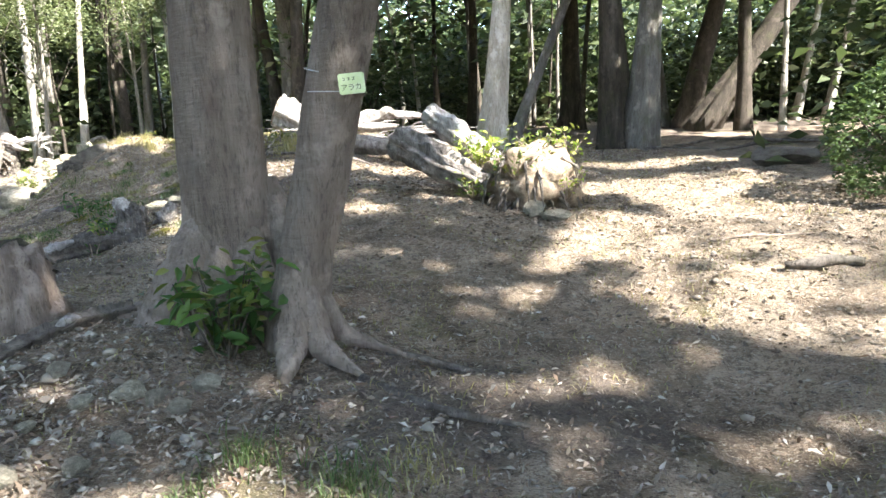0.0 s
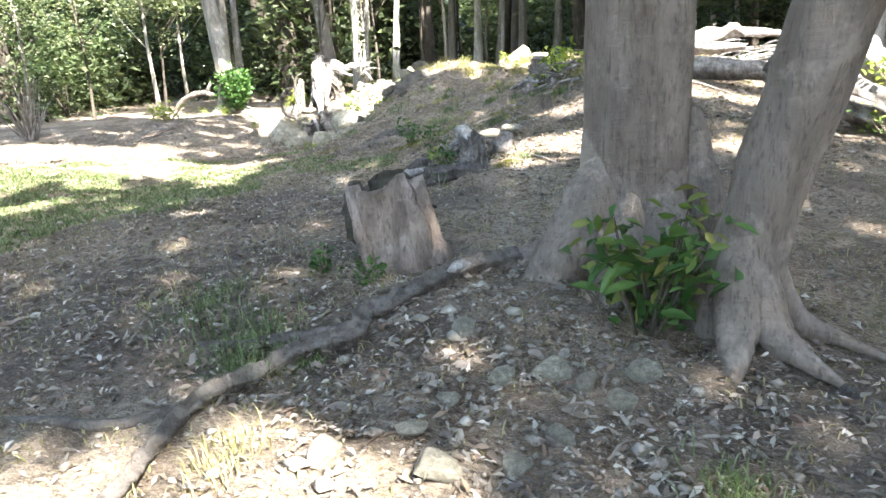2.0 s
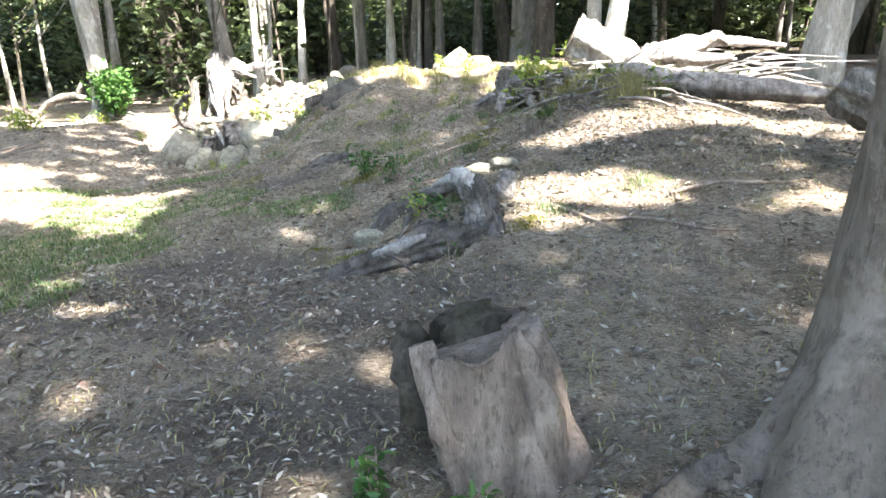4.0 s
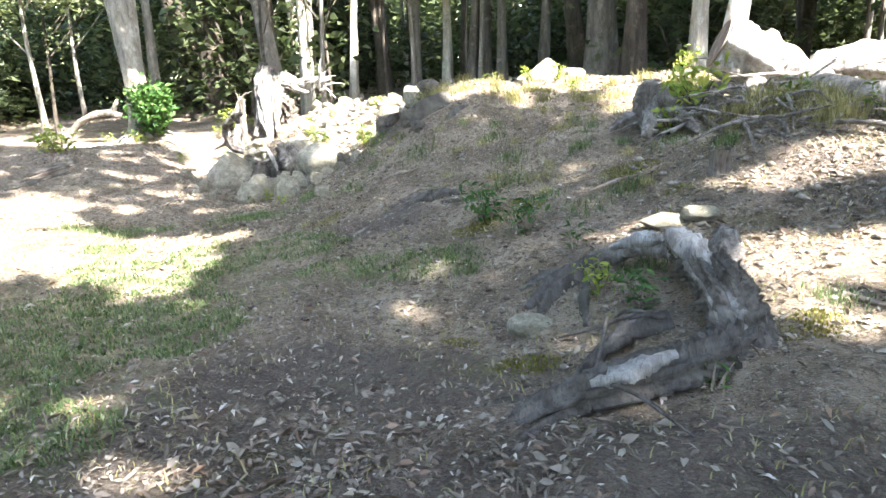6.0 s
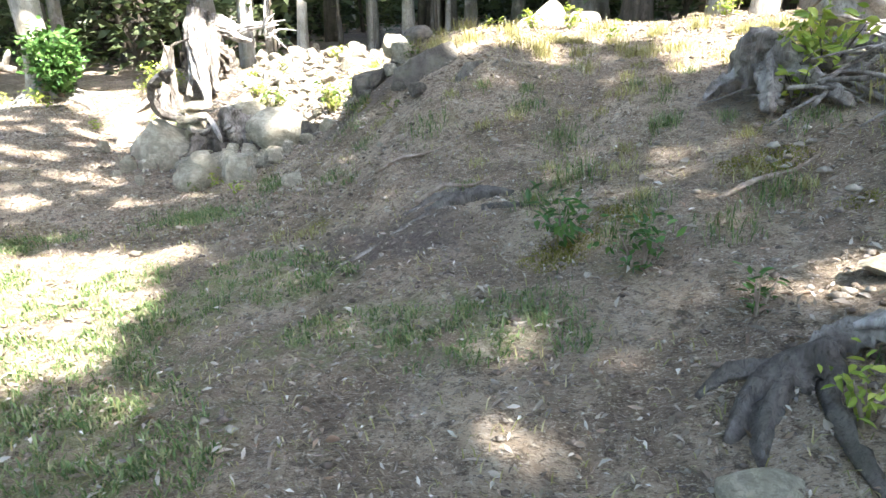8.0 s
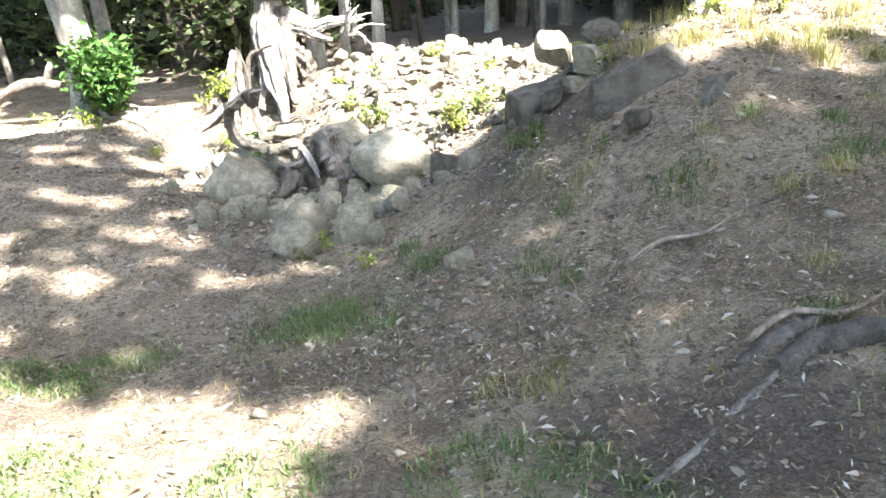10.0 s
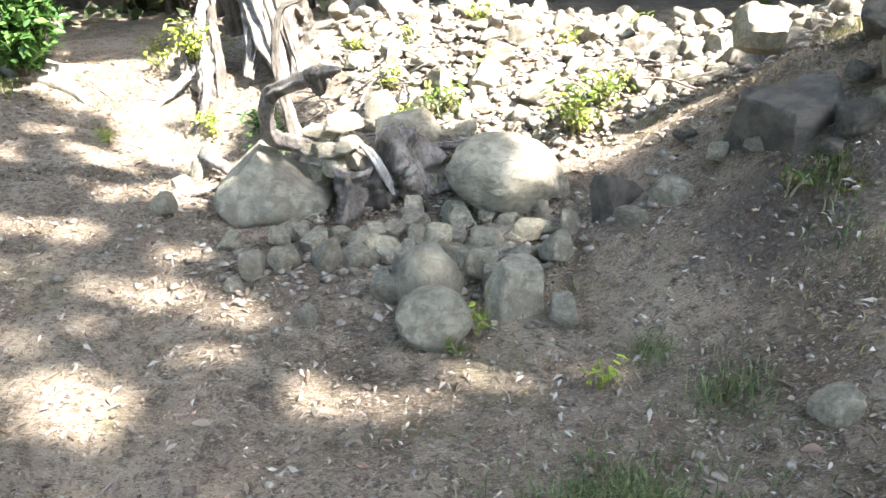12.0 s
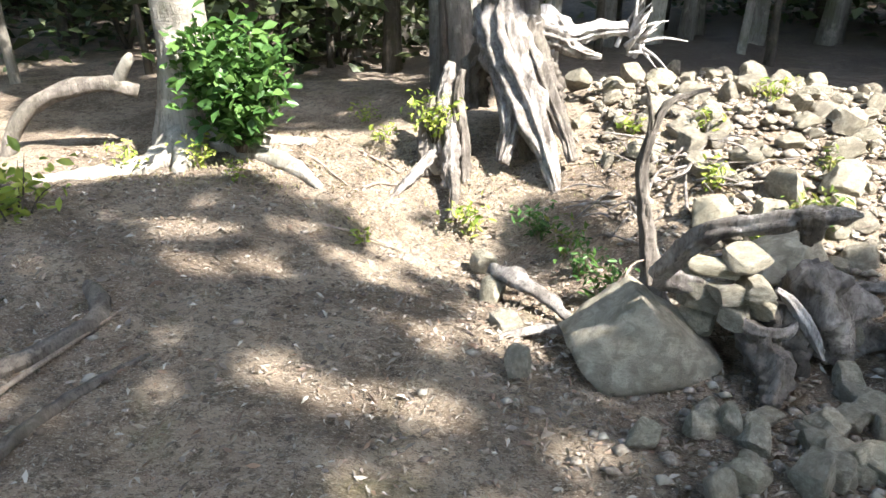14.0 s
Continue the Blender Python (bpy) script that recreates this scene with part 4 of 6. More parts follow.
for i, q in enumerate(([(-5.62, 8.3, 0.50, 0.012), (-5.45, 8.44, 0.55, 0.028), (-5.27, 8.6, 0.60, 0.03), (-5.14, 8.71, 0.64, 0.015)], [(-5.15, 8.72, 0.62, 0.05), (-4.98, 8.82, 0.7, 0.075), (-4.8, 8.82, 0.75, 0.07), (-4.62, 8.76, 0.78, 0.035)],
                       [(-5.3, 8.75, 0.6, 0.02), (-5.1, 8.86, 0.68, 0.05), (-4.95, 8.92, 0.74, 0.03), (-4.85, 8.98, 0.78, 0.01)], [(-4.8, 8.7, 0.72, 0.04), (-4.6, 8.62, 0.76, 0.035), (-4.4, 8.5, 0.8, 0.015)])):
    q = [(x, y, ground_z(x, y) - 0.15 * r_, r_ * 0.7) for x, y, z, r_ in q]
    part("arm", limb(q, seg=10, n=7, rough=0.25, seed=50 + i, grain=8), DEAD_WOOD if i == 0 else ROOT_DARK, buried)

# ---- stumps and wreckage on the ridge ----
def tangle(parent, x0, y0, sx, sy, n, z_up, seed, mat, thick=0.012, length=(0.2, 0.7), name="twig"):
    r = random.Random(seed)
    for i in range(n):
        x, y = x0 + r.uniform(-sx, sx), y0 + r.uniform(-sy, sy)
        a, L = r.uniform(0, 6.28), r.uniform(*length)
        z = ground_z(x, y) + r.uniform(0.0, z_up)
        x2, y2 = x + L * math.cos(a), y + L * math.sin(a)
        z2 = max(ground_z(x2, y2) + 0.01, z + r.uniform(-0.25, 0.15))
        k = thick * r.uniform(0.5, 1.6)
        part(name, limb([(x, y, z, k), ((x + x2) / 2 + r.uniform(-0.06, 0.06), (y + y2) / 2 + r.uniform(-0.06, 0.06), (z + z2) / 2 + r.uniform(0, 0.06), k * 0.8), (x2, y2, z2, k * 0.3)], seg=6, n=4, rough=0.12, seed=i), mat, parent)


gn = thing("tree_stump", -3.0, 9.6, 1.25, "gnarled grey root stump tangled with dead roots", "stump")
for i, q in enumerate(([(-3.1, 9.62, 1.15, 0.13), (-3.12, 9.6, 1.4, 0.12), (-3.1, 9.55, 1.6, 0.07)], [(-3.05, 9.5, 1.45, 0.08), (-2.85, 9.45, 1.42, 0.07), (-2.6, 9.4, 1.35, 0.05), (-2.4, 9.2, 1.3, 0.03)],
                       [(-3.05, 9.55, 1.4, 0.07), (-3.1, 9.3, 1.3, 0.06), (-3.15, 9.1, 1.16, 0.03)], [(-2.95, 9.5, 1.35, 0.06), (-2.85, 9.2, 1.3, 0.05), (-2.75, 8.95, 1.2, 0.03)], [(-3.15, 9.65, 1.3, 0.07), (-3.35, 9.55, 1.25, 0.04), (-3.45, 9.4, 1.2, 0.015)],
                       [(-2.8, 9.6, 1.3, 0.07), (-2.55, 9.65, 1.5, 0.06), (-2.3, 9.6, 1.45, 0.03)])):
    part("root", limb(q, seg=14, n=8, rough=0.22, ridges=4, seed=60 + i, grain=6), DEAD_WOOD, gn)
tangle(gn, -2.65, 9.1, 0.5, 0.4, 46, 0.22, 3, DEAD_WOOD)
tangle(gn, -1.9, 8.9, 0.6, 0.5, 30, 0.15, 4, DEAD_WOOD)
leafy_plant("shrub", -2.75, 9.45, 1.35, 0.28, 0.32, 170, 0.10, LEAF_YOUNG, "bright yellow-green leafy sprouts on a dead stump", "shrub", seed=8, stems=10)
leafy_plant("shrub", -2.95, 9.25, 1.2, 0.14, 0.2, 40, 0.07, LEAF_YOUNG, "bright yellow-green leafy sprouts on a dead stump", "shrub", seed=9, stems=6)
sm = thing("tree_stump", -2.68, 8.15, 0.95, "short dark broken stump in the slope", "stump")
part("body", jagged_stump("body", (-2.68, 8.2, 0.9), (-2.69, 8.2, 1.16), 0.075, 0.06, BARK_DARK, "", jag=0.05, seed=7, seg=18), ROOT_BARK, sm)

big = thing("tree_stump", -2.0, 10.6, 1.45, "bleached overturned tree stump with a sawn end and bare roots", "stump")
bm = limb([(-2.42, 10.62, 1.88, 0.245), (-2.2, 10.64, 1.78, 0.25), (-1.95, 10.66, 1.63, 0.24), (-1.7, 10.7, 1.5, 0.18), (-1.5, 10.75, 1.38, 0.1)], seg=36, n=10, rough=0.12, ridges=8, seed=4)
part("trunk", bm, SILVER_WOOD, big)
bm = bmesh.new()
bmesh.ops.create_cone(bm, cap_ends=True, segments=30, radius1=0.235, radius2=0.23, depth=0.02, matrix=look((-2.432, 10.619, 1.888), (-3.0, 10.57, 2.15)))
part("sawn_face", bm, STUMP_WOOD, big, "brownish sawn end grain", smooth=False)
for i, q in enumerate(([(-1.8, 10.5, 1.55, 0.14), (-1.65, 10.2, 1.5, 0.12), (-1.5, 9.9, 1.42, 0.09), (-1.3, 9.6, 1.35, 0.05)], [(-1.6, 10.6, 1.6, 0.13), (-1.3, 10.45, 1.6, 0.1), (-1.0, 10.4, 1.55, 0.06), (-0.6, 10.5, 1.55, 0.03)],
                       [(-1.5, 10.8, 1.6, 0.13), (-1.0, 11.0, 1.75, 0.08), (-0.4, 11.1, 1.72, 0.05), (0.1, 11.1, 1.65, 0.02)], [(-2.1, 10.4, 1.5, 0.1), (-2.2, 10.25, 1.42, 0.08), (-2.3, 10.1, 1.36, 0.04)], [(-1.2, 10.7, 1.6, 0.1), (-0.9, 10.75, 1.72, 0.07), (-0.75, 10.8, 1.8, 0.06), (-0.6, 10.8, 1.7, 0.03)])):
    part("root", limb(q, seg=14, n=7, rough=0.15, ridges=4, seed=80 + i, grain=5), DEAD_WOOD if i != 2 else SILVER_WOOD, big)
brush = thing("brush_pile", -0.8, 10.2, 1.4, "heap of dead grey branches and roots on the ridge", "brushwood")
tangle(brush, -0.9, 10.6, 0.7, 0.5, 50, 0.35, 8, SILVER_WOOD, 0.014, (0.4, 1.2), "branch")
tangle(brush, -1.4, 9.7, 0.8, 0.5, 40, 0.2, 9, DEAD_WOOD, 0.013, (0.3, 0.9), "branch")
logd = thing("log", -1.2, 9.2, 1.3, "thick dead log lying on the slope below the stump", "log")
part("body", limb([(-2.1, 9.6, 1.42, 0.12), (-1.7, 9.35, 1.42, 0.13), (-1.2, 9.1, 1.36, 0.11), (-0.6, 8.95, 1.28, 0.1), (0.0, 8.9, 1.2, 0.06)], seg=16, n=8, rough=0.1, ridges=4, seed=14), DEAD_WOOD, logd)

# ---- split logs and root mass beside the right-hand path ----
for i, (q, lab) in enumerate((([(-0.42, 7.32, 1.40, 0.15), (-0.12, 7.16, 1.2, 0.16), (0.2, 7.0, 1.03, 0.15), (0.5, 6.86, 0.9, 0.13), (0.8, 6.75, 0.82, 0.1)], "silvery split log lying against a root mass"),
                               ([(-0.08, 7.5, 1.66, 0.1), (0.1, 7.42, 1.52, 0.12), (0.32, 7.32, 1.33, 0.12), (0.6, 7.2, 1.1, 0.1)], "shorter pale split log leaning on a root mass"))):
    t = thing("log", q[1][0], q[1][1], q[1][2] - 0.2, lab, "log")
    part("body", limb(q, seg=30, n=10, rough=0.14, ridges=9, seed=90 + i, grain=3), (DEAD_WOOD, SILVER_WOOD)[i], t)
    part("broken_end", limb([(q[0][0] - 0.012, q[0][1] + 0.005, q[0][2] + 0.01, q[0][3] * 0.7), (q[0][0] - 0.002, q[0][1], q[0][2], q[0][3] * 0.85)], seg=16, n=2, rough=0.1), STUMP_WOOD, t)


def soil_mass(name, x, y, z, size, mat, label, seed, sub=4):
    t = thing(name, x, y, z, label, "root mass")
    bm = bmesh.new()
    bmesh.ops.create_icosphere(bm, subdivisions=sub, radius=1.0)
    for v in bm.verts:
        p = v.co
        k = 1 + 0.35 * noise.noise(p * 1.7 + Vector((seed, 0, 0))) + 0.2 * noise.noise(p * 4 + Vector((seed, 3, 0))) + 0.1 * noise.noise(p * 9) + 0.06 * noise.noise(p * 19)
        v.co = Vector((x + p.x * size[0] * k, y + p.y * size[1] * k, z + p.z * size[2] * k))
    part("soil", bm, mat, t)
    return t


SOIL = Nodes("bank_soil", 0.95)
SOIL.colour(SOIL.mix(SOIL.step(SOIL.noise(9, 5, 0.7), 0.35, 0.65), (0.16, 0.12, 0.085), (0.36, 0.29, 0.21)))
SOIL.bump(SOIL.noise(30, 5, 0.7), 0.9, 0.03)
SOIL = SOIL.m
wad = soil_mass("root_plate", 0.9, 6.75, 0.92, (0.48, 0.34, 0.34), SOIL, "upturned root mass of earth and roots overgrown with weeds", 3)
rnd = random.Random(8)
for i in range(30):
    a, h = rnd.uniform(3.3, 6.4), rnd.uniform(-0.25, 0.2)
    x, y, z = 0.9 + 0.44 * math.cos(a), 6.72 + 0.32 * math.sin(a), 0.95 + h
    L = rnd.uniform(0.08, 0.26)
    x2, y2 = x + L * math.cos(a) * 0.5, y + L * math.sin(a) * 0.6
    part("root", limb([(x - 0.1 * math.cos(a), y - 0.1 * math.sin(a), z + 0.03, 0.02), (x + 0.03 * math.cos(a), y + 0.03 * math.sin(a), z - 0.05, 0.016), (x2 * 0.5 + x * 0.5, y2 * 0.5 + y * 0.5, z - 0.6 * L, 0.011), (x2, y2, max(ground_z(x2, y2), z - L - 0.1), 0.005)], seg=6, n=4, rough=0.2, seed=i), ROOT_BARK, wad)
leafy_plant("weed", 0.45, 7.0, 1.05, 0.25, 0.35, 170, 0.075, LEAF_YOUNG, "yellow-green weeds growing over an upturned root mass", "weeds", seed=21, stems=12)
leafy_plant("weed", 1.0, 6.85, 1.15, 0.35, 0.25, 220, 0.065, LEAF_MID, "olive green weeds growing over an upturned root mass", "weeds", seed=22, stems=14)
leafy_plant("weed", 1.3, 6.9, 1.05, 0.22, 0.35, 80, 0.065, LEAF_YOUNG, "yellow-green weeds growing over an upturned root mass", "weeds", seed=23, stems=8)
leafy_plant("weed", 0.75, 6.5, 1.0, 0.3, 0.22, 150, 0.055, LEAF_MID, "olive green weeds growing over an upturned root mass", "weeds", seed=25, stems=12)
leafy_plant("weed", 1.25, 6.55, 0.75, 0.2, 0.25, 90, 0.05, LEAF_YOUNG, "yellow-green weeds growing over an upturned root mass", "weeds", seed=26, stems=8)
leafy_plant("weed", 0.35, 6.7, 0.8, 0.25, 0.18, 110, 0.06, LEAF_MID, "low green weeds at the foot of a split log", "weeds", seed=24, stems=10)

# large round bush at the edge of the path and the dark boulder further on
r2 = np.random.default_rng(31)
n = 5200
d = r2.normal(size=(n, 3))
d /= np.linalg.norm(d, axis=1)[:, None]
rad = 0.72 + 0.28 * r2.random(n) ** 0.5
lump = 1 + 0.12 * np.sin(5 * d[:, 0] + 3 * d[:, 2]) + 0.1 * np.sin(7 * d[:, 1] + 2)
p = d * (rad * lump)[:, None] * np.array([0.85, 0.85, 0.78]) + np.array([4.75, 6.6, ground_z(4.75, 6.6) + 0.62])
rb = thing("bush", 4.75, 6.6, ground_z(4.75, 6.6), "large rounded dark green bush beside the path", "bush")
part("foliage", leaf_cloud("foliage", p[p[:, 2] > ground_z(4.75, 6.6)], r2.uniform(0.05, 0.1, int((p[:, 2] > ground_z(4.75, 6.6)).sum())), LEAF_HEDGE, r2), None, rb)
for k in range(9):
    a = k * 0.7
    bm = limb([(4.75, 6.6, 0.5, 0.03), (4.75 + 0.3 * math.cos(a), 6.6 + 0.3 * math.sin(a), 0.95, 0.02), (4.75 + 0.6 * math.cos(a), 6.6 + 0.6 * math.sin(a), 1.35, 0.006)], seg=5, n=3)
    part("stem", bm, BARK_DARK, rb)

# ---- tree with the green shrub ----
sh = thing("tree", -12.25, 14.5, 0.75, "pale grey twin-trunked tree with spreading buttress roots", "tree")
part("trunk", limb([(-12.3, 14.45, 0.7, 0.3), (-12.28, 14.5, 1.1, 0.21), (-12.25, 14.52, 1.6, 0.19), (-12.3, 14.55, 2.2, 0.18), (-12.5, 14.6, 3.6, 0.16), (-12.9, 14.7, 6.5, 0.1)], seg=24, n=10, rough=0.08, ridges=4, seed=3), BARK_GREY, sh)
part("trunk", limb([(-12.6, 14.75, 0.7, 0.2), (-12.55, 14.85, 1.2, 0.15), (-12.5, 14.9, 2.0, 0.13), (-12.4, 14.95, 4.0, 0.1)], seg=18, n=8, rough=0.08, ridges=4, seed=5), BARK_GREY, sh)
for i, q in enumerate(([(-12.3, 14.4, 1.0, 0.13), (-12.5, 14.1, 0.82, 0.1), (-12.85, 13.8, 0.74, 0.06), (-13.2, 13.6, 0.7, 0.02)], [(-12.2, 14.35, 0.95, 0.12), (-12.15, 14.05, 0.78, 0.09), (-12.1, 13.8, 0.7, 0.04)], [(-12.1, 14.5, 0.95, 0.12), (-11.75, 14.35, 0.92, 0.1), (-11.35, 14.15, 0.8, 0.07), (-11.05, 13.9, 0.68, 0.03)],
                       [(-12.05, 14.55, 1.0, 0.1), (-11.7, 14.65, 0.98, 0.07), (-11.3, 14.7, 0.93, 0.03)])):
    q = [q[0]] + [(x, y, ground_z(x, y) + 0.35 * r_, r_) for x, y, z, r_ in q[1:]]
    part("root", limb(q, seg=14, n=7, rough=0.18, seed=100 + i, grain=5), BARK_GREY, sh)
arch = thing("log", -13.2, 14.3, 0.85, "pale bent log arching over the ground behind a tree", "log")
part("body", limb([(-12.75, 14.6, 1.3, 0.06), (-13.0, 14.5, 1.38, 0.07), (-13.4, 14.4, 1.3, 0.065), (-13.7, 14.3, 1.05, 0.06), (-13.8, 14.2, 0.72, 0.06)], seg=14, n=7, rough=0.16, seed=4), ROOT_BARK, arch)
part("branch", limb([(-12.9, 14.55, 1.38, 0.05), (-12.75, 14.5, 1.55, 0.045), (-12.7, 14.48, 1.62, 0.02)], seg=10, n=4, rough=0.1, seed=8), BARK_GREY, arch)
leafy_plant("shrub", -11.75, 14.2, 0.95, 0.38, 0.9, 1900, 0.115, LEAF_SHRUB, "dense glossy green shrub against a pale tree trunk", "shrub", seed=41, stems=24, slim=0.55)
leafy_plant("shrub", -12.7, 12.85, 0.72, 0.3, 0.5, 150, 0.11, LEAF_YOUNG, "yellow-green leafy shrub on open ground", "shrub", seed=42, stems=9)

# ---- the gnarled dead stump above the stones ----
sg = thing("tree_stump", -9.5, 14.5, 0.8, "gnarled silver-grey dead stump with twisted roots", "stump")
for i, (q, m) in enumerate((([(-9.30, 13.98, 0.66, 0.03), (-9.36, 14.12, 0.88, 0.055), (-9.5, 14.4, 1.2, 0.13), (-9.65, 14.7, 1.5, 0.17), (-9.75, 14.9, 1.8, 0.16), (-9.72, 15.0, 2.05, 0.08)], 0),
                            ([(-9.72, 14.25, 0.85, 0.04), (-9.66, 14.4, 1.1, 0.07), (-9.7, 14.7, 1.45, 0.12), (-9.85, 14.95, 1.75, 0.12), (-9.92, 15.05, 1.95, 0.06)], 0),
                            ([(-9.2, 14.15, 0.9, 0.03), (-9.28, 14.3, 1.12, 0.05), (-9.42, 14.6, 1.4, 0.09), (-9.55, 14.9, 1.7, 0.12), (-9.6, 15.05, 1.95, 0.1)], 1),
                            ([(-9.5, 14.45, 0.8, 0.05), (-9.56, 14.6, 1.1, 0.085), (-9.68, 14.85, 1.5, 0.13), (-9.78, 14.95, 1.85, 0.13), (-9.8, 15.0, 2.12, 0.08)], 1),
                            ([(-9.36, 14.2, 0.62, 0.035), (-9.4, 14.4, 0.95, 0.06), (-9.48, 14.6, 1.3, 0.075), (-9.62, 14.8, 1.65, 0.07), (-9.7, 14.9, 1.95, 0.04)], 0),
                            ([(-9.62, 15.0, 1.78, 0.13), (-9.4, 15.05, 1.82, 0.1), (-9.2, 15.05, 1.72, 0.07), (-9.0, 15.05, 1.76, 0.06), (-8.75, 15.05, 1.77, 0.045)], 0),
                            ([(-9.5, 15.0, 1.75, 0.1), (-9.3, 15.0, 1.7, 0.08), (-9.15, 15.0, 1.6, 0.05), (-8.95, 15.0, 1.55, 0.02)], 0),
                            ([(-9.85, 14.9, 1.65, 0.1), (-9.98, 15.0, 1.45, 0.1), (-10.0, 15.05, 1.15, 0.12)], 1),
                            ([(-9.45, 14.75, 1.5, 0.1), (-9.4, 14.95, 1.3, 0.14), (-9.4, 15.0, 1.05, 0.16)], 1))):
    part("root", limb(q, seg=34, n=14, rough=0.17, ridges=9, seed=110 + i, twist=0.035, grain=3.5), (DEAD_WOOD, ROOT_BARK)[m] if i != 5 else SILVER_WOOD, sg)
rnd = random.Random(6)
for i in range(16):
    a = rnd.uniform(-0.9, 1.6)
    L = rnd.uniform(0.15, 0.42)
    x, y, z = -8.72 + rnd.uniform(-0.12, 0.08), 15.04, 1.72 + rnd.uniform(-0.18, 0.06)
    part("twig", limb([(x, y, z, 0.02), (x + 0.5 * L * math.cos(a), y + rnd.uniform(-0.1, 0.1), z + 0.5 * L * math.sin(a) + 0.03, 0.013), (x + L * math.cos(a), y + rnd.uniform(-0.15, 0.15), z + L * math.sin(a), 0.004)], seg=6, n=4, rough=0.15, seed=i), SILVER_WOOD, sg)
s2 = thing("tree_stump", -10.2, 14.5, 0.85, "small mossy rotten stump overgrown with sprouts", "stump")
for i, q in enumerate(([(-10.2, 14.4, 0.7, 0.10), (-10.22, 14.5, 1.0, 0.09), (-10.18, 14.6, 1.35, 0.06), (-10.14, 14.65, 1.55, 0.03)], [(-10.32, 14.35, 0.7, 0.05), (-10.33, 14.45, 1.0, 0.05), (-10.28, 14.55, 1.3, 0.03)], [(-10.12, 14.2, 0.65, 0.06), (-10.11, 14.3, 0.92, 0.06), (-10.13, 14.5, 1.15, 0.03)],
                       [(-10.02, 14.3, 0.65, 0.05), (-10.03, 14.42, 0.95, 0.055), (-10.08, 14.55, 1.3, 0.04), (-10.05, 14.6, 1.5, 0.02)], [(-10.25, 14.3, 0.9, 0.04), (-10.4, 14.15, 0.75, 0.035), (-10.55, 13.98, 0.62, 0.012)], [(-10.1, 14.25, 0.8, 0.04), (-10.06, 14.0, 0.66, 0.03), (-10.08, 13.75, 0.52, 0.01)])):
    part("root", limb(q, seg=22, n=10, rough=0.17, ridges=7, seed=130 + i, grain=4, twist=0.04), ROOT_BARK if i % 2 else DEAD_WOOD, s2)
leafy_plant("shrub", -10.25, 14.4, 1.0, 0.22, 0.35, 200, 0.065, LEAF_YOUNG, "yellow-green sprouts on a small rotten stump", "shrub", seed=44, stems=9)

# dead branches rising out of the stones
db = thing("dead_branch", -8.7, 12.45, 0.5, "dead grey branches and root wood rising among the stones", "branch")
for i, (q, m) in enumerate((([(-8.84, 12.5, 0.45, 0.075), (-8.88, 12.58, 0.7, 0.05), (-8.93, 12.6, 1.0, 0.034), (-8.975, 12.62, 1.25, 0.027), (-8.95, 12.62, 1.45, 0.024), (-8.89, 12.62, 1.6, 0.018), (-8.8, 12.64, 1.64, 0.013), (-8.68, 12.68, 1.67, 0.007)], 0),
                            ([(-8.6, 12.35, 0.7, 0.05), (-8.76, 12.28, 0.8, 0.05), (-8.92, 12.18, 0.88, 0.045), (-8.9, 12.02, 1.05, 0.04), (-8.82, 11.92, 1.2, 0.042), (-8.65, 11.8, 1.29, 0.038), (-8.5, 11.72, 1.35, 0.04), (-8.42, 11.68, 1.375, 0.03), (-8.36, 11.66, 1.385, 0.008)], 0),
                            ([(-8.52, 11.7, 1.38, 0.05), (-8.5, 11.72, 1.3, 0.04), (-8.5, 11.74, 1.24, 0.02)], 0),
                            ([(-8.955, 12.62, 1.44, 0.016), (-8.965, 12.6, 1.55, 0.011), (-9.0, 12.58, 1.69, 0.005)], 0),
                            ([(-8.02, 12.42, 0.34, 0.2), (-8.06, 12.4, 0.5, 0.215), (-8.1, 12.37, 0.66, 0.19), (-8.18, 12.33, 0.8, 0.12), (-8.26, 12.3, 0.86, 0.05)], 1),
                            ([(-8.38, 12.22, 0.82, 0.012), (-8.31, 12.17, 0.77, 0.024), (-8.22, 12.11, 0.64, 0.026), (-8.17, 12.08, 0.53, 0.008)], 2),
                            ([(-8.30, 12.26, 0.32, 0.13), (-8.31, 12.2, 0.48, 0.125), (-8.33, 12.2, 0.62, 0.09), (-8.36, 12.22, 0.74, 0.04)], 3),
                            ([(-8.5, 12.2, 0.62, 0.06), (-8.42, 12.0, 0.52, 0.08), (-8.46, 11.85, 0.42, 0.04)], 0),
                            ([(-8.95, 12.45, 0.62, 0.05), (-9.05, 12.5, 0.55, 0.05), (-9.15, 12.6, 0.42, 0.03)], 0),
                            ([(-7.95, 12.5, 0.72, 0.02), (-7.75, 12.45, 0.74, 0.035), (-7.5, 12.45, 0.78, 0.03)], 1),
                            ([(-8.6, 12.25, 0.72, 0.02), (-8.5, 12.1, 0.66, 0.03), (-8.36, 12.08, 0.66, 0.025), (-8.3, 12.12, 0.7, 0.01)], 1))):
    part("branch", limb(q, seg=22, n=9, rough=0.16, ridges=5, seed=140 + i, grain=7), (DEAD_WOOD if i == 1 else ROOT_BARK, DEAD_WOOD, SILVER_WOOD, ROOT_DARK)[m], db)
tangle(db, -8.85, 12.5, 0.25, 0.2, 14, 0.4, 31, DRY_TWIG, 0.006, (0.15, 0.4))
ro = thing("dead_root", -9.55, 12.6, 0.42, "pale twisted dead roots lying on the ground", "root")
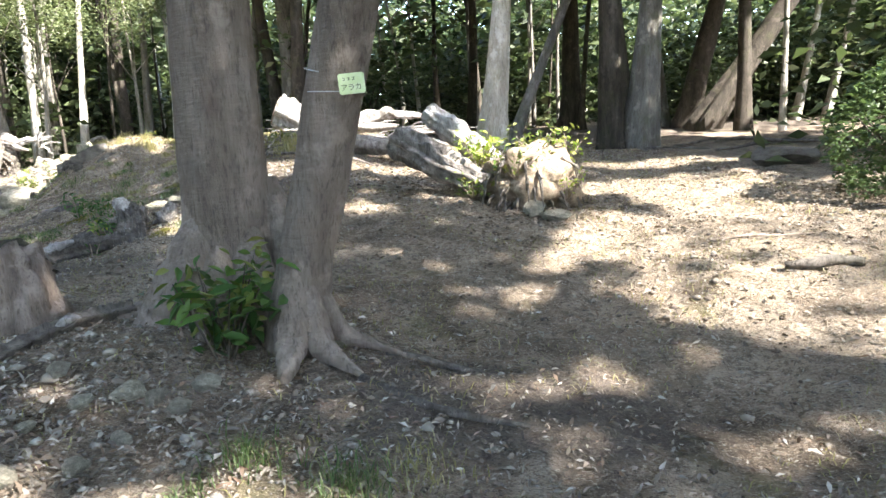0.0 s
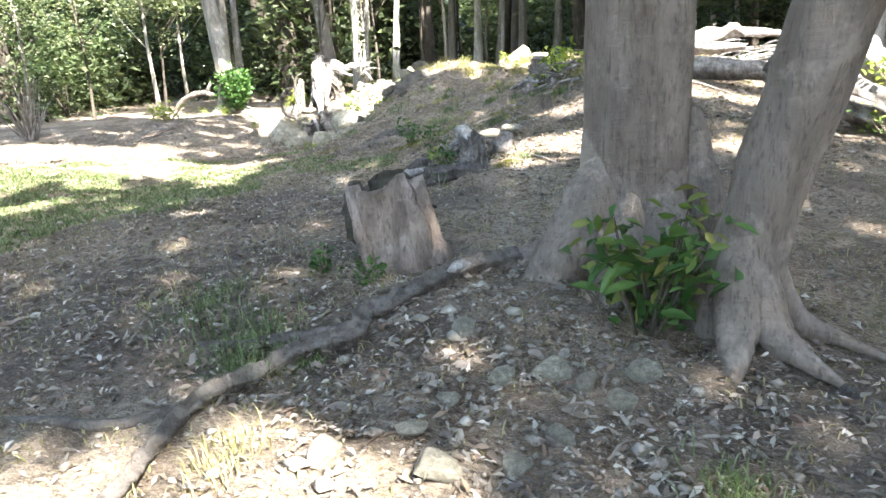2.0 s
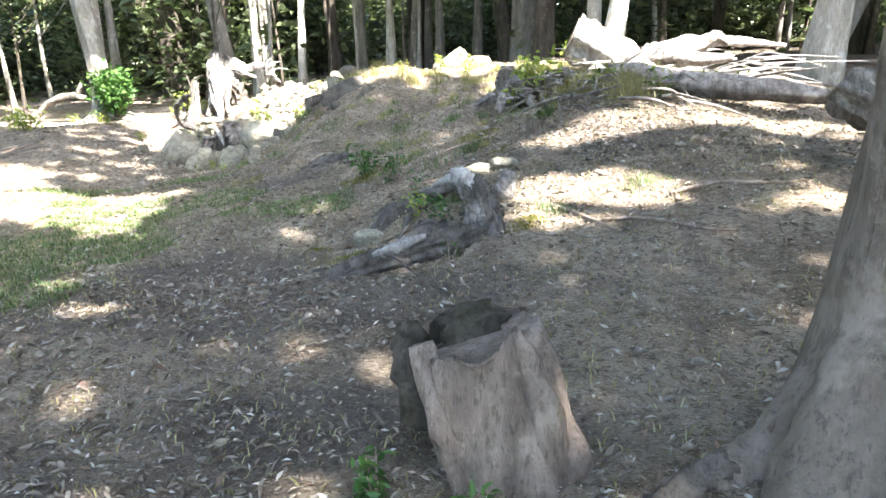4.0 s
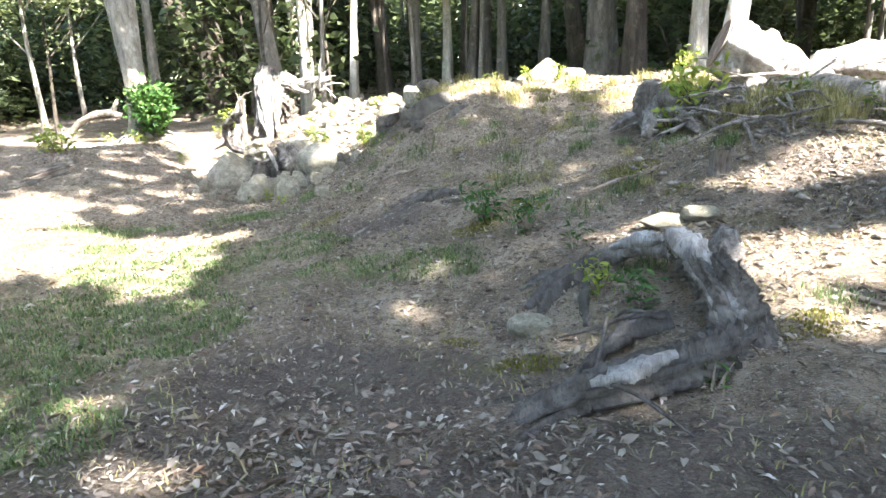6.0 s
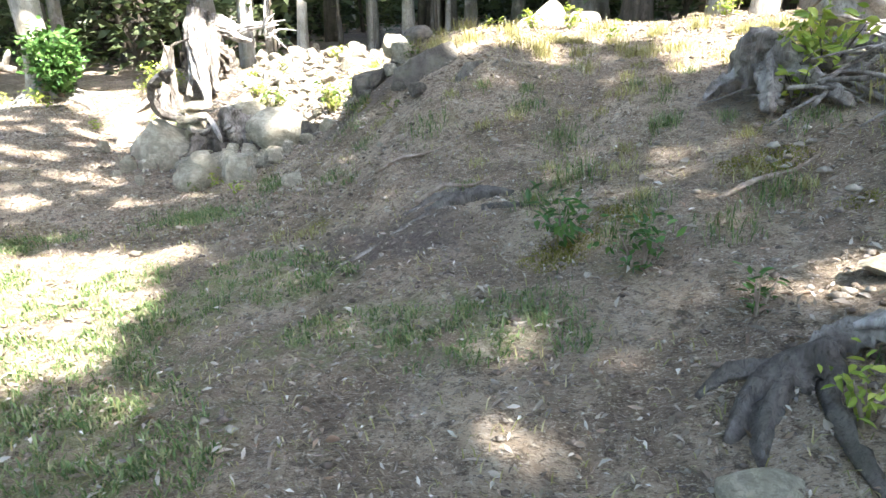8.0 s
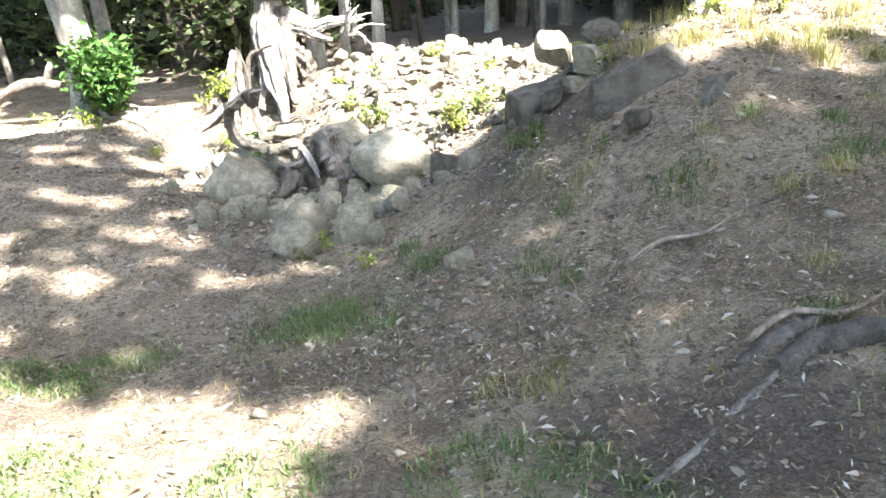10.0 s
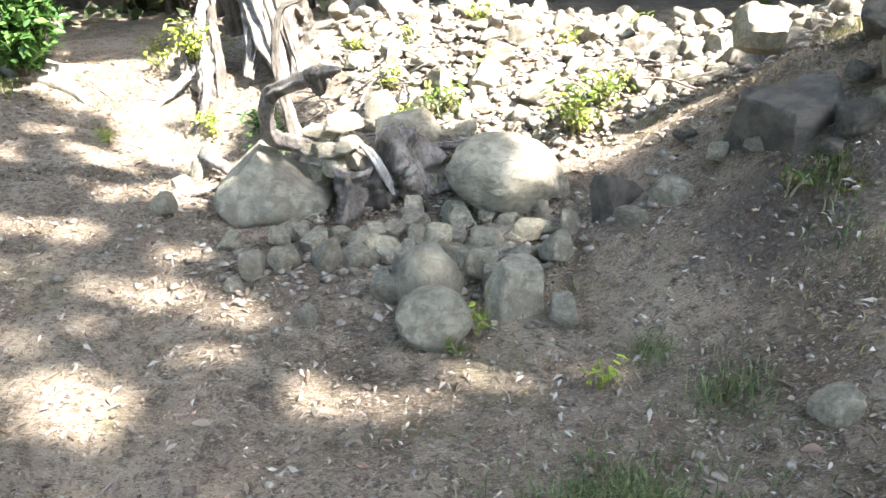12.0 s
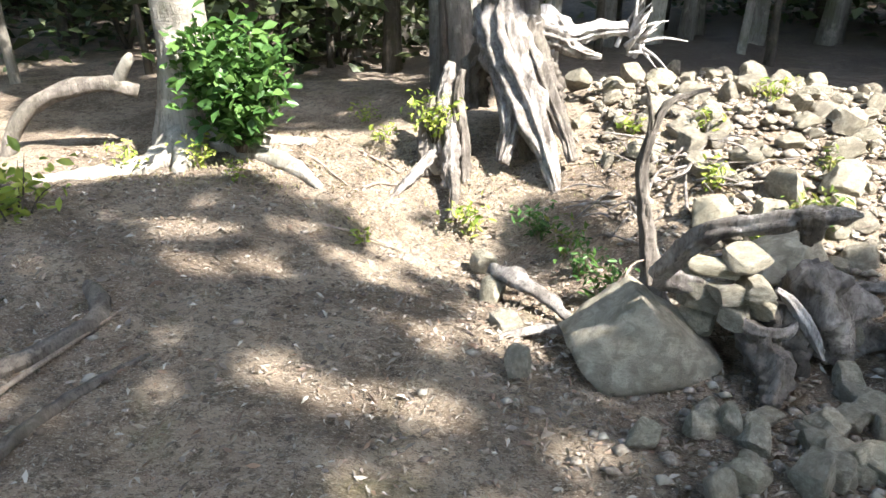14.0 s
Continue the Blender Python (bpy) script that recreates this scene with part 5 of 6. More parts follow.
for i, q in enumerate(([(-9.75, 13.0, 0.52, 0.03), (-9.6, 12.85, 0.53, 0.05), (-9.4, 12.65, 0.5, 0.035), (-9.3, 12.5, 0.46, 0.02)], [(-9.7, 12.25, 0.46, 0.015), (-9.45, 12.35, 0.48, 0.022), (-9.2, 12.3, 0.47, 0.018)])):
    part("arm", limb(q, seg=10, n=6, rough=0.2, ridges=3, seed=150 + i), DEAD_WOOD, ro)

# ---- stones ----
ROCKS = [rock_mesh("rock", s, STONE, 3, 12 + s % 5, rough=0.12) for s in range(8)]
ROCKS_W = [rock_mesh("rock", 20 + s, STONE_WARM, 3, 12, rough=0.12) for s in range(4)]
ROCKS_D = [rock_mesh("rock", 30 + s, STONE_DARK, 3, 12, rough=0.12) for s in range(3)]


def rock(x, y, sx, sy, sz, label, mesh, yaw=0, tilt=0, sink=0.25, z=None, group="loose stones by the heap", roll=0):
    ob = new("rock", mesh)
    z = ground_z(x, y) + sz * (1 - 2 * sink) if z is None else z
    ob.matrix_world = pose(x, y, z, tilt, roll, yaw) @ Matrix.Diagonal((sx * 1.15, sy * 1.15, sz * 1.15, 1))
    return tagged(ob, label, "rock", group)


BOXY = [rock_mesh('rock', 80 + k, STONE_DARK, 4, 7, rough=0.16, keep=0.66, boxy=True) for k in range(3)]
ROCKS_DB = [rock_mesh('rock', 110 + k, STONE_DARK, 3, 7, rough=0.1, keep=0.58, boxy=True) for k in range(4)]
ROCKS_B = [rock_mesh('rock', 90 + k, (STONE, STONE_WARM)[k % 3 == 2], 3, 7, rough=0.07, keep=0.58, boxy=True) for k in range(8)]
# the four large ones
bm = bmesh.new()
bmesh.ops.create_icosphere(bm, subdivisions=4, radius=1.35)
pl = [(Vector(d).normalized(), h) for d, h in (((-0.73, -0.1, 0.68), 0.80), ((0.69, -0.12, 0.72), 0.62), ((0.75, 0, -0.66), 0.82), ((0.27, 0, -0.96), 0.69), ((-0.79, 0, -0.61), 0.73), ((-0.25, -0.9, 0.33), 0.6), ((0.4, -0.82, 0.25), 0.62), ((0.1, -0.7, -0.7), 0.7), ((0, 1, 0.2), 0.7))]
for v in bm.verts:
    p = v.co.copy()
    for d_, h_ in pl:
        e_ = p.dot(d_) - h_
        if e_ > 0:
            p -= d_ * e_ * 0.95
    v.co = p * (1 + 0.06 * noise.noise(p * 2.2) + 0.03 * noise.noise(p * 6))
rock(-8.97, 12.16, 0.315, 0.27, 0.262, "large pointed pale grey boulder among dead roots", bm_mesh("rock", bm, STONE), 8, 0, z=0.49, group="large boulders")
rock(-7.47, 12.1, 0.315, 0.26, 0.215, "large rounded oval pale boulder resting on smaller stones", rock_mesh("rock", 51, STONE, 4, 6, rough=0.13, keep=0.8), -12, 0, z=0.66, group="large boulders", roll=6)
rock(-7.85, 10.77, 0.162, 0.14, 0.132, "smooth rounded grey-green boulder at the front of the heap", rock_mesh("rock", 52, STONE_WARM, 4, 7, rough=0.1, keep=0.66), 10, 0, z=0.42, group="large boulders")
rock(-7.9, 11.1, 0.155, 0.15, 0.18, "rounded upright grey boulder behind a lower one", rock_mesh("rock", 53, STONE_WARM, 4, 7, rough=0.08, keep=0.7), 40, 0, z=0.43, group="large boulders")
rock(-7.48, 10.98, 0.17, 0.15, 0.19, "dark grey flat-faced stone leaning in the heap", rock_mesh("rock", 54, STONE, 4, 8, rough=0.07, keep=0.6, boxy=True), 15, 0, z=0.45)
rock(-6.1, 11.4, 0.31, 0.32, 0.31, "dark weathered boulder jutting from the bank", BOXY[0], 20, z=1.10, group="boulders in the bank")
rock(-5.51, 10.88, 0.35, 0.34, 0.37, "dark blocky boulder half buried in the bank", BOXY[1], 8, z=1.22, group="boulders in the bank")
rock(-5.08, 10.66, 0.24, 0.26, 0.23, "dark blocky boulder half buried in the bank", BOXY[2], 10, z=1.2, group="boulders in the bank")
rock(-6.03, 12.15, 0.15, 0.14, 0.19, "yellowish lichen-covered upright stone on the ridge", ROCKS_W[0], 30, z=1.48, group="boulders in the bank")
rock(-6.92, 11.62, 0.16, 0.17, 0.16, "dark angular stone below the bank", ROCKS_D[2], 120, z=0.66, group="boulders in the bank")
rock(-6.64, 11.42, 0.11, 0.11, 0.15, "brown crumbling stone below the bank", ROCKS_B[2], 30, z=0.71, group="boulders in the bank")
rock(-6.49, 9.93, 0.1, 0.075, 0.075, "pale flat-topped stone lying on the slope", ROCKS_B[0], 25, sink=0.1)
rock(-4.5, 13.6, 0.25, 0.2, 0.3, "white upright stone on the ridge crest", ROCKS[4], 10, z=1.62, group="boulders in the bank")
rock(-4.05, 13.5, 0.22, 0.18, 0.2, "white stone on the ridge crest", ROCKS[5], 60, z=1.58, group="boulders in the bank")
rock(4.9, 9.6, 0.42, 0.3, 0.22, "dark low boulder beside the path", ROCKS_D[1], 0, sink=0.3, group="boulders by the path")
rock(1.08, 6.15, 0.16, 0.11, 0.06, "pale flat stone at the foot of a root mass", ROCKS[2], 10, sink=0.2, group="boulders by the path")
rock(0.9, 6.3, 0.14, 0.12, 0.1, "pale rounded stone at the foot of a root mass", ROCKS[6], 70, sink=0.3, group="boulders by the path")
rock(-3.78, 6.56, 0.12, 0.09, 0.09, "mossy grey stone set in the ground", ROCKS_W[2], 0, sink=0.35, group="boulders in the bank")
rock(-3.1, 7.45, 0.16, 0.09, 0.06, "flat mossy stone on the slope", ROCKS_W[3], 10, sink=0.2, group="boulders in the bank")
rock(-2.85, 7.5, 0.13, 0.1, 0.07, "flat pale stone on the slope", ROCKS_W[0], 40, sink=0.2, group="boulders in the bank")
# stones packed along the broken edge of the bank: x, y, half width
for i, (x, y, w_) in enumerate([(-5.85, 12.9, 0.119), (-5.68, 11.58, 0.139), (-5.89, 11.34, 0.069), (-5.77, 11.21, 0.134), (-6.2, 11.61, 0.11), (-6.01, 11.09, 0.098), (-6.03, 13.71, 0.108), (-6.24, 13.41, 0.103), (-6.5, 13.02, 0.087), (-5.87, 11.07, 0.078), (-5.7, 10.64, 0.059), (-5.5, 10.44, 0.08), (-6.3, 11.35, 0.062), (-6.11, 11.03, 0.051), (-6.49, 11.83, 0.062)]):
    rock(x, y, w_ * 1.1, w_ * 0.95, w_ * 0.85, "dark weathered angular stone set in the bank's broken edge" if i % 3 else "brownish angular stone set in the bank's broken edge", (ROCKS_DB[i % 4] if i % 3 else ROCKS_B[i % 8]), i * 53, 12 * (i % 3) - 12, 0.18, group="boulders in the bank")
for i, (x, y, w_) in enumerate([(-6.33, 9.61, 0.04), (-5.72, 9.9, 0.035), (-6.27, 9.13, 0.035), (-6.03, 9.92, 0.02)]):
    rock(x, y, w_, w_ * 0.75, w_ * 0.55, "small pale stone lying on the bare bank", ROCKS_B[i % 8], i * 71, 0, 0.12)
# foot of the heap: x, y, width
FOOT = [(-7.63, 11.3, 0.24), (-8.46, 11.37, 0.22), (-8.84, 11.25, 0.155), (-9.05, 11.55, 0.13), (-8.8, 11.67, 0.125), (-8.68, 11.7, 0.12), (-7.49, 11.48, 0.11), (-8.1, 11.08, 0.14), (-7.24, 11.33, 0.2),
        (-7.26, 10.8, 0.15), (-8.46, 10.83, 0.1), (-7.88, 11.6, 0.24), (-8.02, 11.32, 0.26), (-8.14, 11.12, 0.11), (-8.03, 11.87, 0.15), (-8.3, 11.76, 0.11), (-9.57, 11.9, 0.16), (-9.64, 12.37, 0.15),
        (-9.8, 13.3, 0.2), (-9.72, 12.9, 0.17), (-7.77, 11.9, 0.3), (-7.6, 11.58, 0.24), (-7.57, 11.2, 0.11), (-8.6, 11.6, 0.14), (-8.15, 11.5, 0.2), (-8.3, 11.55, 0.13), (-7.35, 11.6, 0.15), (-7.15, 11.55, 0.12), (-8.75, 11.4, 0.08)]
for i, (x, y, w_) in enumerate(FOOT):
    k = (i * 7919 % 97) / 97
    w_ = min(w_, 0.14 + 0.35 * (w_ - 0.14)) if w_ > 0.14 else w_
    rock(x, y, w_ * 0.66, w_ * (0.46 + 0.15 * k), w_ * (0.45 + 0.2 * (1 - k)), "angular pale grey stone at the foot of the heap", ROCKS_B[i % 8], k * 360, 20 * (k - 0.5), 0.12)
rnd = random.Random(23)
for i in range(70):
    x, y, w_ = rnd.gauss(-7.95, 0.5), rnd.gauss(11.65, 0.27), rnd.uniform(0.045, 0.095)
    rock(x, y, w_, w_ * rnd.uniform(0.6, 0.95), w_ * rnd.uniform(0.5, 0.9), "angular pale grey stone at the foot of the heap", rnd.choice(ROCKS_B), rnd.uniform(0, 360), rnd.uniform(-25, 25), 0.15)
# little cairn
cairn = thing("cairn", -8.52, 12.32, 0.55, "small cairn of stacked flat brownish stones", "cairn")
for i, (x, y, z, a, b, c) in enumerate(((-8.68, 12.3, 0.72, 0.1, 0.08, 0.09), (-8.55, 12.24, 0.68, 0.11, 0.08, 0.07), (-8.42, 12.27, 0.7, 0.09, 0.08, 0.07), (-8.6, 12.22, 0.79, 0.08, 0.07, 0.06), (-8.47, 12.25, 0.82, 0.11, 0.08, 0.05),
                                        (-8.62, 12.32, 0.88, 0.12, 0.09, 0.05), (-8.5, 12.33, 0.93, 0.12, 0.09, 0.05), (-8.75, 12.3, 0.8, 0.07, 0.06, 0.08), (-8.4, 12.35, 0.62, 0.12, 0.1, 0.08), (-8.65, 12.4, 0.6, 0.14, 0.1, 0.1))):
    s = new("stone", ROCKS_B[i % 8])
    s.parent = cairn
    s.matrix_basis = Matrix.Translation((x + 8.52, y - 12.32, z - 0.55)) @ pose(0, 0, 0, i * 9 % 20 - 10, 0, i * 67) @ Matrix.Diagonal((a * 1.6, b * 1.45, c * 1.05, 1))
rock(-8.15, 12.75, 0.3, 0.24, 0.2, "large white sunlit boulder behind a cairn", ROCKS[3], 40, z=0.72, group="large boulders")
rock(-7.55, 13.55, 0.17, 0.14, 0.12, "pale angular boulder on the heap", ROCKS[7], 20, sink=0.2, group="large boulders")

# the heap: the nearest 290 as pieces, small rubble as stuff
SMALL = [rock_mesh("stone", 60 + s, STONE_HEAP, 3, 13, rough=0.14) for s in range(7)] + [rock_mesh("stone", 70 + s, (STONE_WARM, STONE_HEAP)[s % 2], 3, 7, rough=0.1, keep=0.56, boxy=True) for s in range(7)]
heap = thing("rock_heap", -7.2, 13.8, 0.8, "heap of loose pale angular stones in full sun", "rock heap")
rnd = random.Random(17)
placed = []
tries = 0
while len(placed) < 290 and tries < 20000:
    tries += 1
    x, y = rnd.uniform(-9.1, -4.7), rnd.uniform(12.25, 15.9)
    if y < 12.5 + 0.35 * max(0, -7.2 - x) or (x > -6.4 and y < 12.4 + 0.25 * (x + 6.4)) or y > 15.9 - 0.12 * abs(x + 7.5) ** 2 or (x < -8.4 and 13.2 < y < 14.6 and rnd.random() < 0.75):
        continue
    w_ = rnd.choice((0.05, 0.06, 0.07, 0.08, 0.09, 0.10, 0.12, 0.15))
    if any((x - a) ** 2 + (y - b) ** 2 < (0.62 * (w_ + c)) ** 2 for a, b, c in placed):
        continue
    placed.append((x, y, w_))
    s = new("stone", rnd.choice(SMALL))
    s.parent = heap
    s.matrix_basis = pose(x + 7.2, y - 13.8, ground_z(x, y) + w_ * rnd.uniform(0.1, 0.75) - 0.8, rnd.uniform(-35, 35), rnd.uniform(-35, 35), rnd.uniform(0, 360)) @ Matrix.Diagonal((w_ * 1.2, w_ * rnd.uniform(0.75, 1.1), w_ * rnd.uniform(0.6, 1.0), 1))


tangle(heap, -8.5, 13.6, 0.5, 0.6, 40, 0.12, 51, DEAD_WOOD, 0.008, (0.15, 0.5))
tangle(heap, -6.4, 12.9, 1.0, 0.5, 40, 0.1, 52, DRY_TWIG, 0.006, (0.15, 0.45))


def rubble(name, xs, ys, sizes, mat, seed, lift=0.3):
    """Many small stones in one mesh: crushed octahedra with broken corners."""
    r = np.random.default_rng(seed)
    n = len(xs)
    base = np.array([(1, 0, 0), (0, 1, 0), (-1, 0, 0), (0, -1, 0), (0.3, 0.2, 0.8), (-0.4, 0.1, 0.7), (0.1, -0.1, -0.8), (0.0, 0.55, 0.55)])
    tri = np.array([(0, 1, 7), (1, 2, 7), (7, 2, 5), (0, 7, 4), (4, 7, 5), (2, 3, 5), (3, 4, 5), (3, 0, 4), (1, 0, 6), (2, 1, 6), (3, 2, 6), (0, 3, 6)])
    jit = base[None] * r.uniform(0.65, 1.25, (n, 8, 3))
    a = r.uniform(0, 6.28, n)
    c, s = np.cos(a)[:, None], np.sin(a)[:, None]
    jx, jy = jit[..., 0] * c - jit[..., 1] * s, jit[..., 0] * s + jit[..., 1] * c
    z = (land(xs, ys) + lumps(xs, ys))[:, None]
    sz = sizes[:, None]
    v = np.stack([xs[:, None] + jx * sz, ys[:, None] + jy * sz * 0.8, z + sz * (lift + jit[..., 2] * 0.6)], -1).reshape(-1, 3)
    f = (np.arange(n)[:, None, None] * 8 + tri[None]).reshape(-1, 3)
    me = bpy.data.meshes.new(name)
    me.vertices.add(len(v))
    me.vertices.foreach_set("co", v.ravel())
    me.loops.add(f.size)
    me.loops.foreach_set("vertex_index", f.ravel())
    me.polygons.add(len(f))
    me.polygons.foreach_set("loop_start", np.arange(len(f)) * 3)
    me.materials.append(mat)
    me.update(calc_edges=True)
    return me


PEBBLE = Nodes("pebble", 0.9)
PEBBLE.colour(PEBBLE.mix(PEBBLE.step(PEBBLE.noise(60, 3), 0.4, 0.7), PEBBLE.ramp(PEBBLE.random(True), (0, (0.10, 0.08, 0.062)), (0.45, (0.17, 0.14, 0.112)), (0.8, (0.25, 0.22, 0.18)), (1, (0.36, 0.33, 0.27))), (0.28, 0.25, 0.21)))
PEBBLE = PEBBLE.m
n = 4200
x = rng.uniform(-9.0, -4.8, n); y = rng.uniform(12.4, 15.8, n)
k = ~((x > -6.4) & (y < 12.4)) & ~((x < -8.4) & (y < 14.6) & (rng.random(n) < 0.6))
tagged(new("rubble", rubble("rubble", x[k], y[k], np.clip(rng.lognormal(-3.5, 0.4, k.sum()), 0.012, 0.07), PEBBLE, 1, 0.35)), "small loose rubble between the larger stones", "rubble", kind="stuff")
n = 420
x = rng.normal(-8.0, 0.7, n); y = rng.normal(11.6, 0.35, n)
tagged(new("rubble", rubble("rubble", x, y, rng.uniform(0.015, 0.05, n), PEBBLE, 2, 0.3)), "small loose rubble at the foot of the heap", "rubble", kind="stuff")

# pebbles all over, thicker by the twin tree and on the bank
n = 6500
x, y = rng.uniform(-13, 4.5, n), rng.uniform(0.8, 14.5, n)
x[:700], y[:700] = rng.normal(-1.4, 0.7, 700), rng.normal(2.5, 0.5, 700)
x[700:1500], y[700:1500] = rng.normal(-2.2, 0.7, 800), rng.normal(7.8, 0.8, 800)
tagged(new("pebbles", rubble("pebbles", x, y, np.clip(rng.lognormal(-4.35, 0.6, n), 0.004, 0.05), PEBBLE, 3, 0.2)), "scattered small stones on the forest floor", "pebbles", kind="stuff")
for i, (x, y, w_) in enumerate(((-1.35, 2.75, 0.075), (-1.22, 2.72, 0.06), (-1.1, 2.65, 0.06), (-1.5, 2.65, 0.06), (-1.65, 2.5, 0.05), (-1.35, 2.3, 0.06), (-1.75, 2.95, 0.07), (-1.55, 2.15, 0.08), (-1.9, 2.1, 0.07), (-1.25, 2.45, 0.05), (-1.05, 2.85, 0.07), (-0.55, 3.4, 0.06), (-1.7, 2.3, 0.06), (-1.2, 1.95, 0.06))):
    rock(x, y, w_, w_ * 0.8, w_ * 0.6, "grey stone among dry leaves by the twin tree", ROCKS[i % 8], i * 77, 0, 0.25, group="stones by the twin tree")

# ---- dry leaves, twigs and grass ----
n = 150000
x, y = rng.uniform(-13.5, 4.5, n), rng.uniform(0.8, 15.0, n)
x[:9000], y[:9000] = rng.normal(-1.6, 1.3, 9000), rng.normal(2.6, 0.9, 9000)
x[9000:10500], y[9000:10500] = rng.normal(-9.5, 0.5, 1500), rng.normal(12.3, 0.7, 1500)
x[10500:13500], y[10500:13500] = rng.normal(-6.6, 0.8, 3000), rng.normal(9.3, 0.7, 3000)
bare = ((x + 7.7) / 1.5) ** 2 + ((y - 8.3) / 0.75) ** 2 < 1
bare |= ((x + 2.3) / 1.1) ** 2 + ((y - 1.75) / 0.5) ** 2 < 1
keep = ~bare | (rng.random(n) < 0.4)
x, y = x[keep], y[keep]
n = len(x)
z = land(x, y) + lumps(x, y) + rng.uniform(0.006, 0.02, n)
tagged(new("leaf_litter", leaf_cloud("leaf_litter", np.stack([x, y, z], 1), np.clip(rng.lognormal(-3.6, 0.42, n), 0.01, 0.07), LEAF_DRY, rng, flat=0.3, slim=0.3)), "dry fallen leaves scattered over the ground", "leaf litter", kind="stuff")


LEAF_PALE = leaf_mat("leaf_pale", (0.29, 0.25, 0.205), (0.22, 0.18, 0.145), (0.16, 0.13, 0.105), (0.35, 0.315, 0.265), (0.13, 0.095, 0.072), (0.22, 0.145, 0.105), (0.19, 0.16, 0.135), (0.10, 0.08, 0.068), (0.26, 0.225, 0.19), rough=0.65, through=0.1)
n = 40000
x, y = rng.uniform(-13.5, 4.5, n), rng.uniform(0.8, 15.0, n)
a = 0
for lx, ly, sx, sy, m in ((-1.5, 2.55, 0.8, 0.4, 1900), (-4.0, 3.1, 0.9, 0.7, 2600), (-4.2, 5.0, 0.8, 0.35, 2300), (-7.1, 9.3, 0.7, 0.4, 900), (-9.4, 12.3, 0.35, 0.5, 700), (-2.2, 7.7, 1.0, 0.6, 1900), (-8.0, 11.5, 0.8, 0.4, 1000)):
    x[a:a + m], y[a:a + m] = rng.normal(lx, sx, m), rng.normal(ly, sy, m)
    a += m
z = land(x, y) + lumps(x, y) + rng.uniform(0.002, 0.016, n)
keep = (((x + 7.9) / 1.9) ** 2 + ((y - 8.2) / 0.8) ** 2 > 1) & (((x + 2.2) / 1.1) ** 2 + ((y - 1.7) / 0.55) ** 2 > 1)
keep |= rng.random(n) < 0.12
x, y, z = x[keep], y[keep], z[keep]
n = len(x)
tagged(new("leaf_litter", leaf_cloud("leaf_litter", np.stack([x, y, z], 1)[::2], np.clip(rng.lognormal(-3.4, 0.4, n), 0.016, 0.08)[::2], LEAF_PALE, rng, flat=0.3, slim=0.45, fold=True)), "broad pale fallen leaves lying on the ground", "leaf litter", kind="stuff")
tagged(new("leaf_litter", leaf_cloud("leaf_litter", np.stack([x, y, z], 1)[1::2], np.clip(rng.lognormal(-3.15, 0.4, n), 0.02, 0.09)[1::2], LEAF_PALE, rng, flat=0.35, slim=0.2, fold=True)), "narrow pale dry leaves lying on the ground", "leaf litter", kind="stuff")
CLOD = Nodes("earth_clod", 0.95)
CLOD.colour(CLOD.mix(CLOD.step(CLOD.noise(40, 4), 0.35, 0.7), CLOD.ramp(CLOD.random(True), (0, (0.07, 0.055, 0.045)), (0.6, (0.16, 0.125, 0.10)), (1, (0.27, 0.22, 0.17))), (0.10, 0.08, 0.065)))
n = 26000
x, y = rng.uniform(-13, 4.5, n), rng.uniform(0.8, 14.5, n)
k = np.sin(0.9 * x + 1.7 * np.sin(0.8 * y)) + np.sin(1.1 * y + 1.2 * np.sin(1.2 * x)) > rng.uniform(-1.6, 1.2, n)
x, y = x[k], y[k]
tagged(new("soil_clods", rubble("soil_clods", x, y, np.clip(rng.lognormal(-4.4, 0.5, len(x)), 0.005, 0.035), CLOD.m, 9, 0.15)), "crumbs of dark dry earth over the forest floor", "soil", kind="stuff")


def in_green(x, y, grow=1.0):
    k = np.zeros(len(x), bool)
    wob = 0.5 * np.sin(2.1 * x + 1.3 * np.sin(2.7 * y)) + 0.4 * np.sin(4.3 * y + 2 * np.sin(3.1 * x))
    for a, b, c, d in GREEN:
        k |= ((x - a) / c) ** 2 + ((y - b) / d) ** 2 + wob < grow
    return k


n = 30000
gx_, gy_ = rng.uniform(-11.5, -2, n), rng.uniform(2.2, 10.0, n)
k = in_green(gx_, gy_) & (rng.random(n) < np.where(gx_ > -7.9, 0.6, 1.0))
m = 13
x, y = np.repeat(gx_[k], m), np.repeat(gy_[k], m)
h = np.repeat(rng.uniform(0.5, 1.2, k.sum()), m)
x, y = x + rng.normal(0, 0.022, len(x)), y + rng.normal(0, 0.022, len(x))
tagged(new("grass", blades("grass", x, y, h * rng.uniform(0.02, 0.065, len(x)), GRASS_GREEN, rng, 0.0042, 1.2)), "short green grass in small tufts over the clearing", "grass", kind="stuff")
n = 60000
x, y = rng.uniform(-13, 4, n), rng.uniform(1.0, 15.0, n)
c = np.sin(1.7 * x + 2 * np.sin(1.1 * y)) * np.sin(1.5 * y + 1.4 * np.sin(1.9 * x))
k = (c > -0.25) & ~((x < -7.5) & (y > 9.6) & (y < 13.5))
x, y = x[k], y[k]
tagged(new("grass", blades("grass", x, y, rng.uniform(0.015, 0.06, len(x)), GRASS_DRY, rng, 0.003, 1.6)), "sparse dry straw-coloured grass on the bank and floor", "grass", kind="stuff")


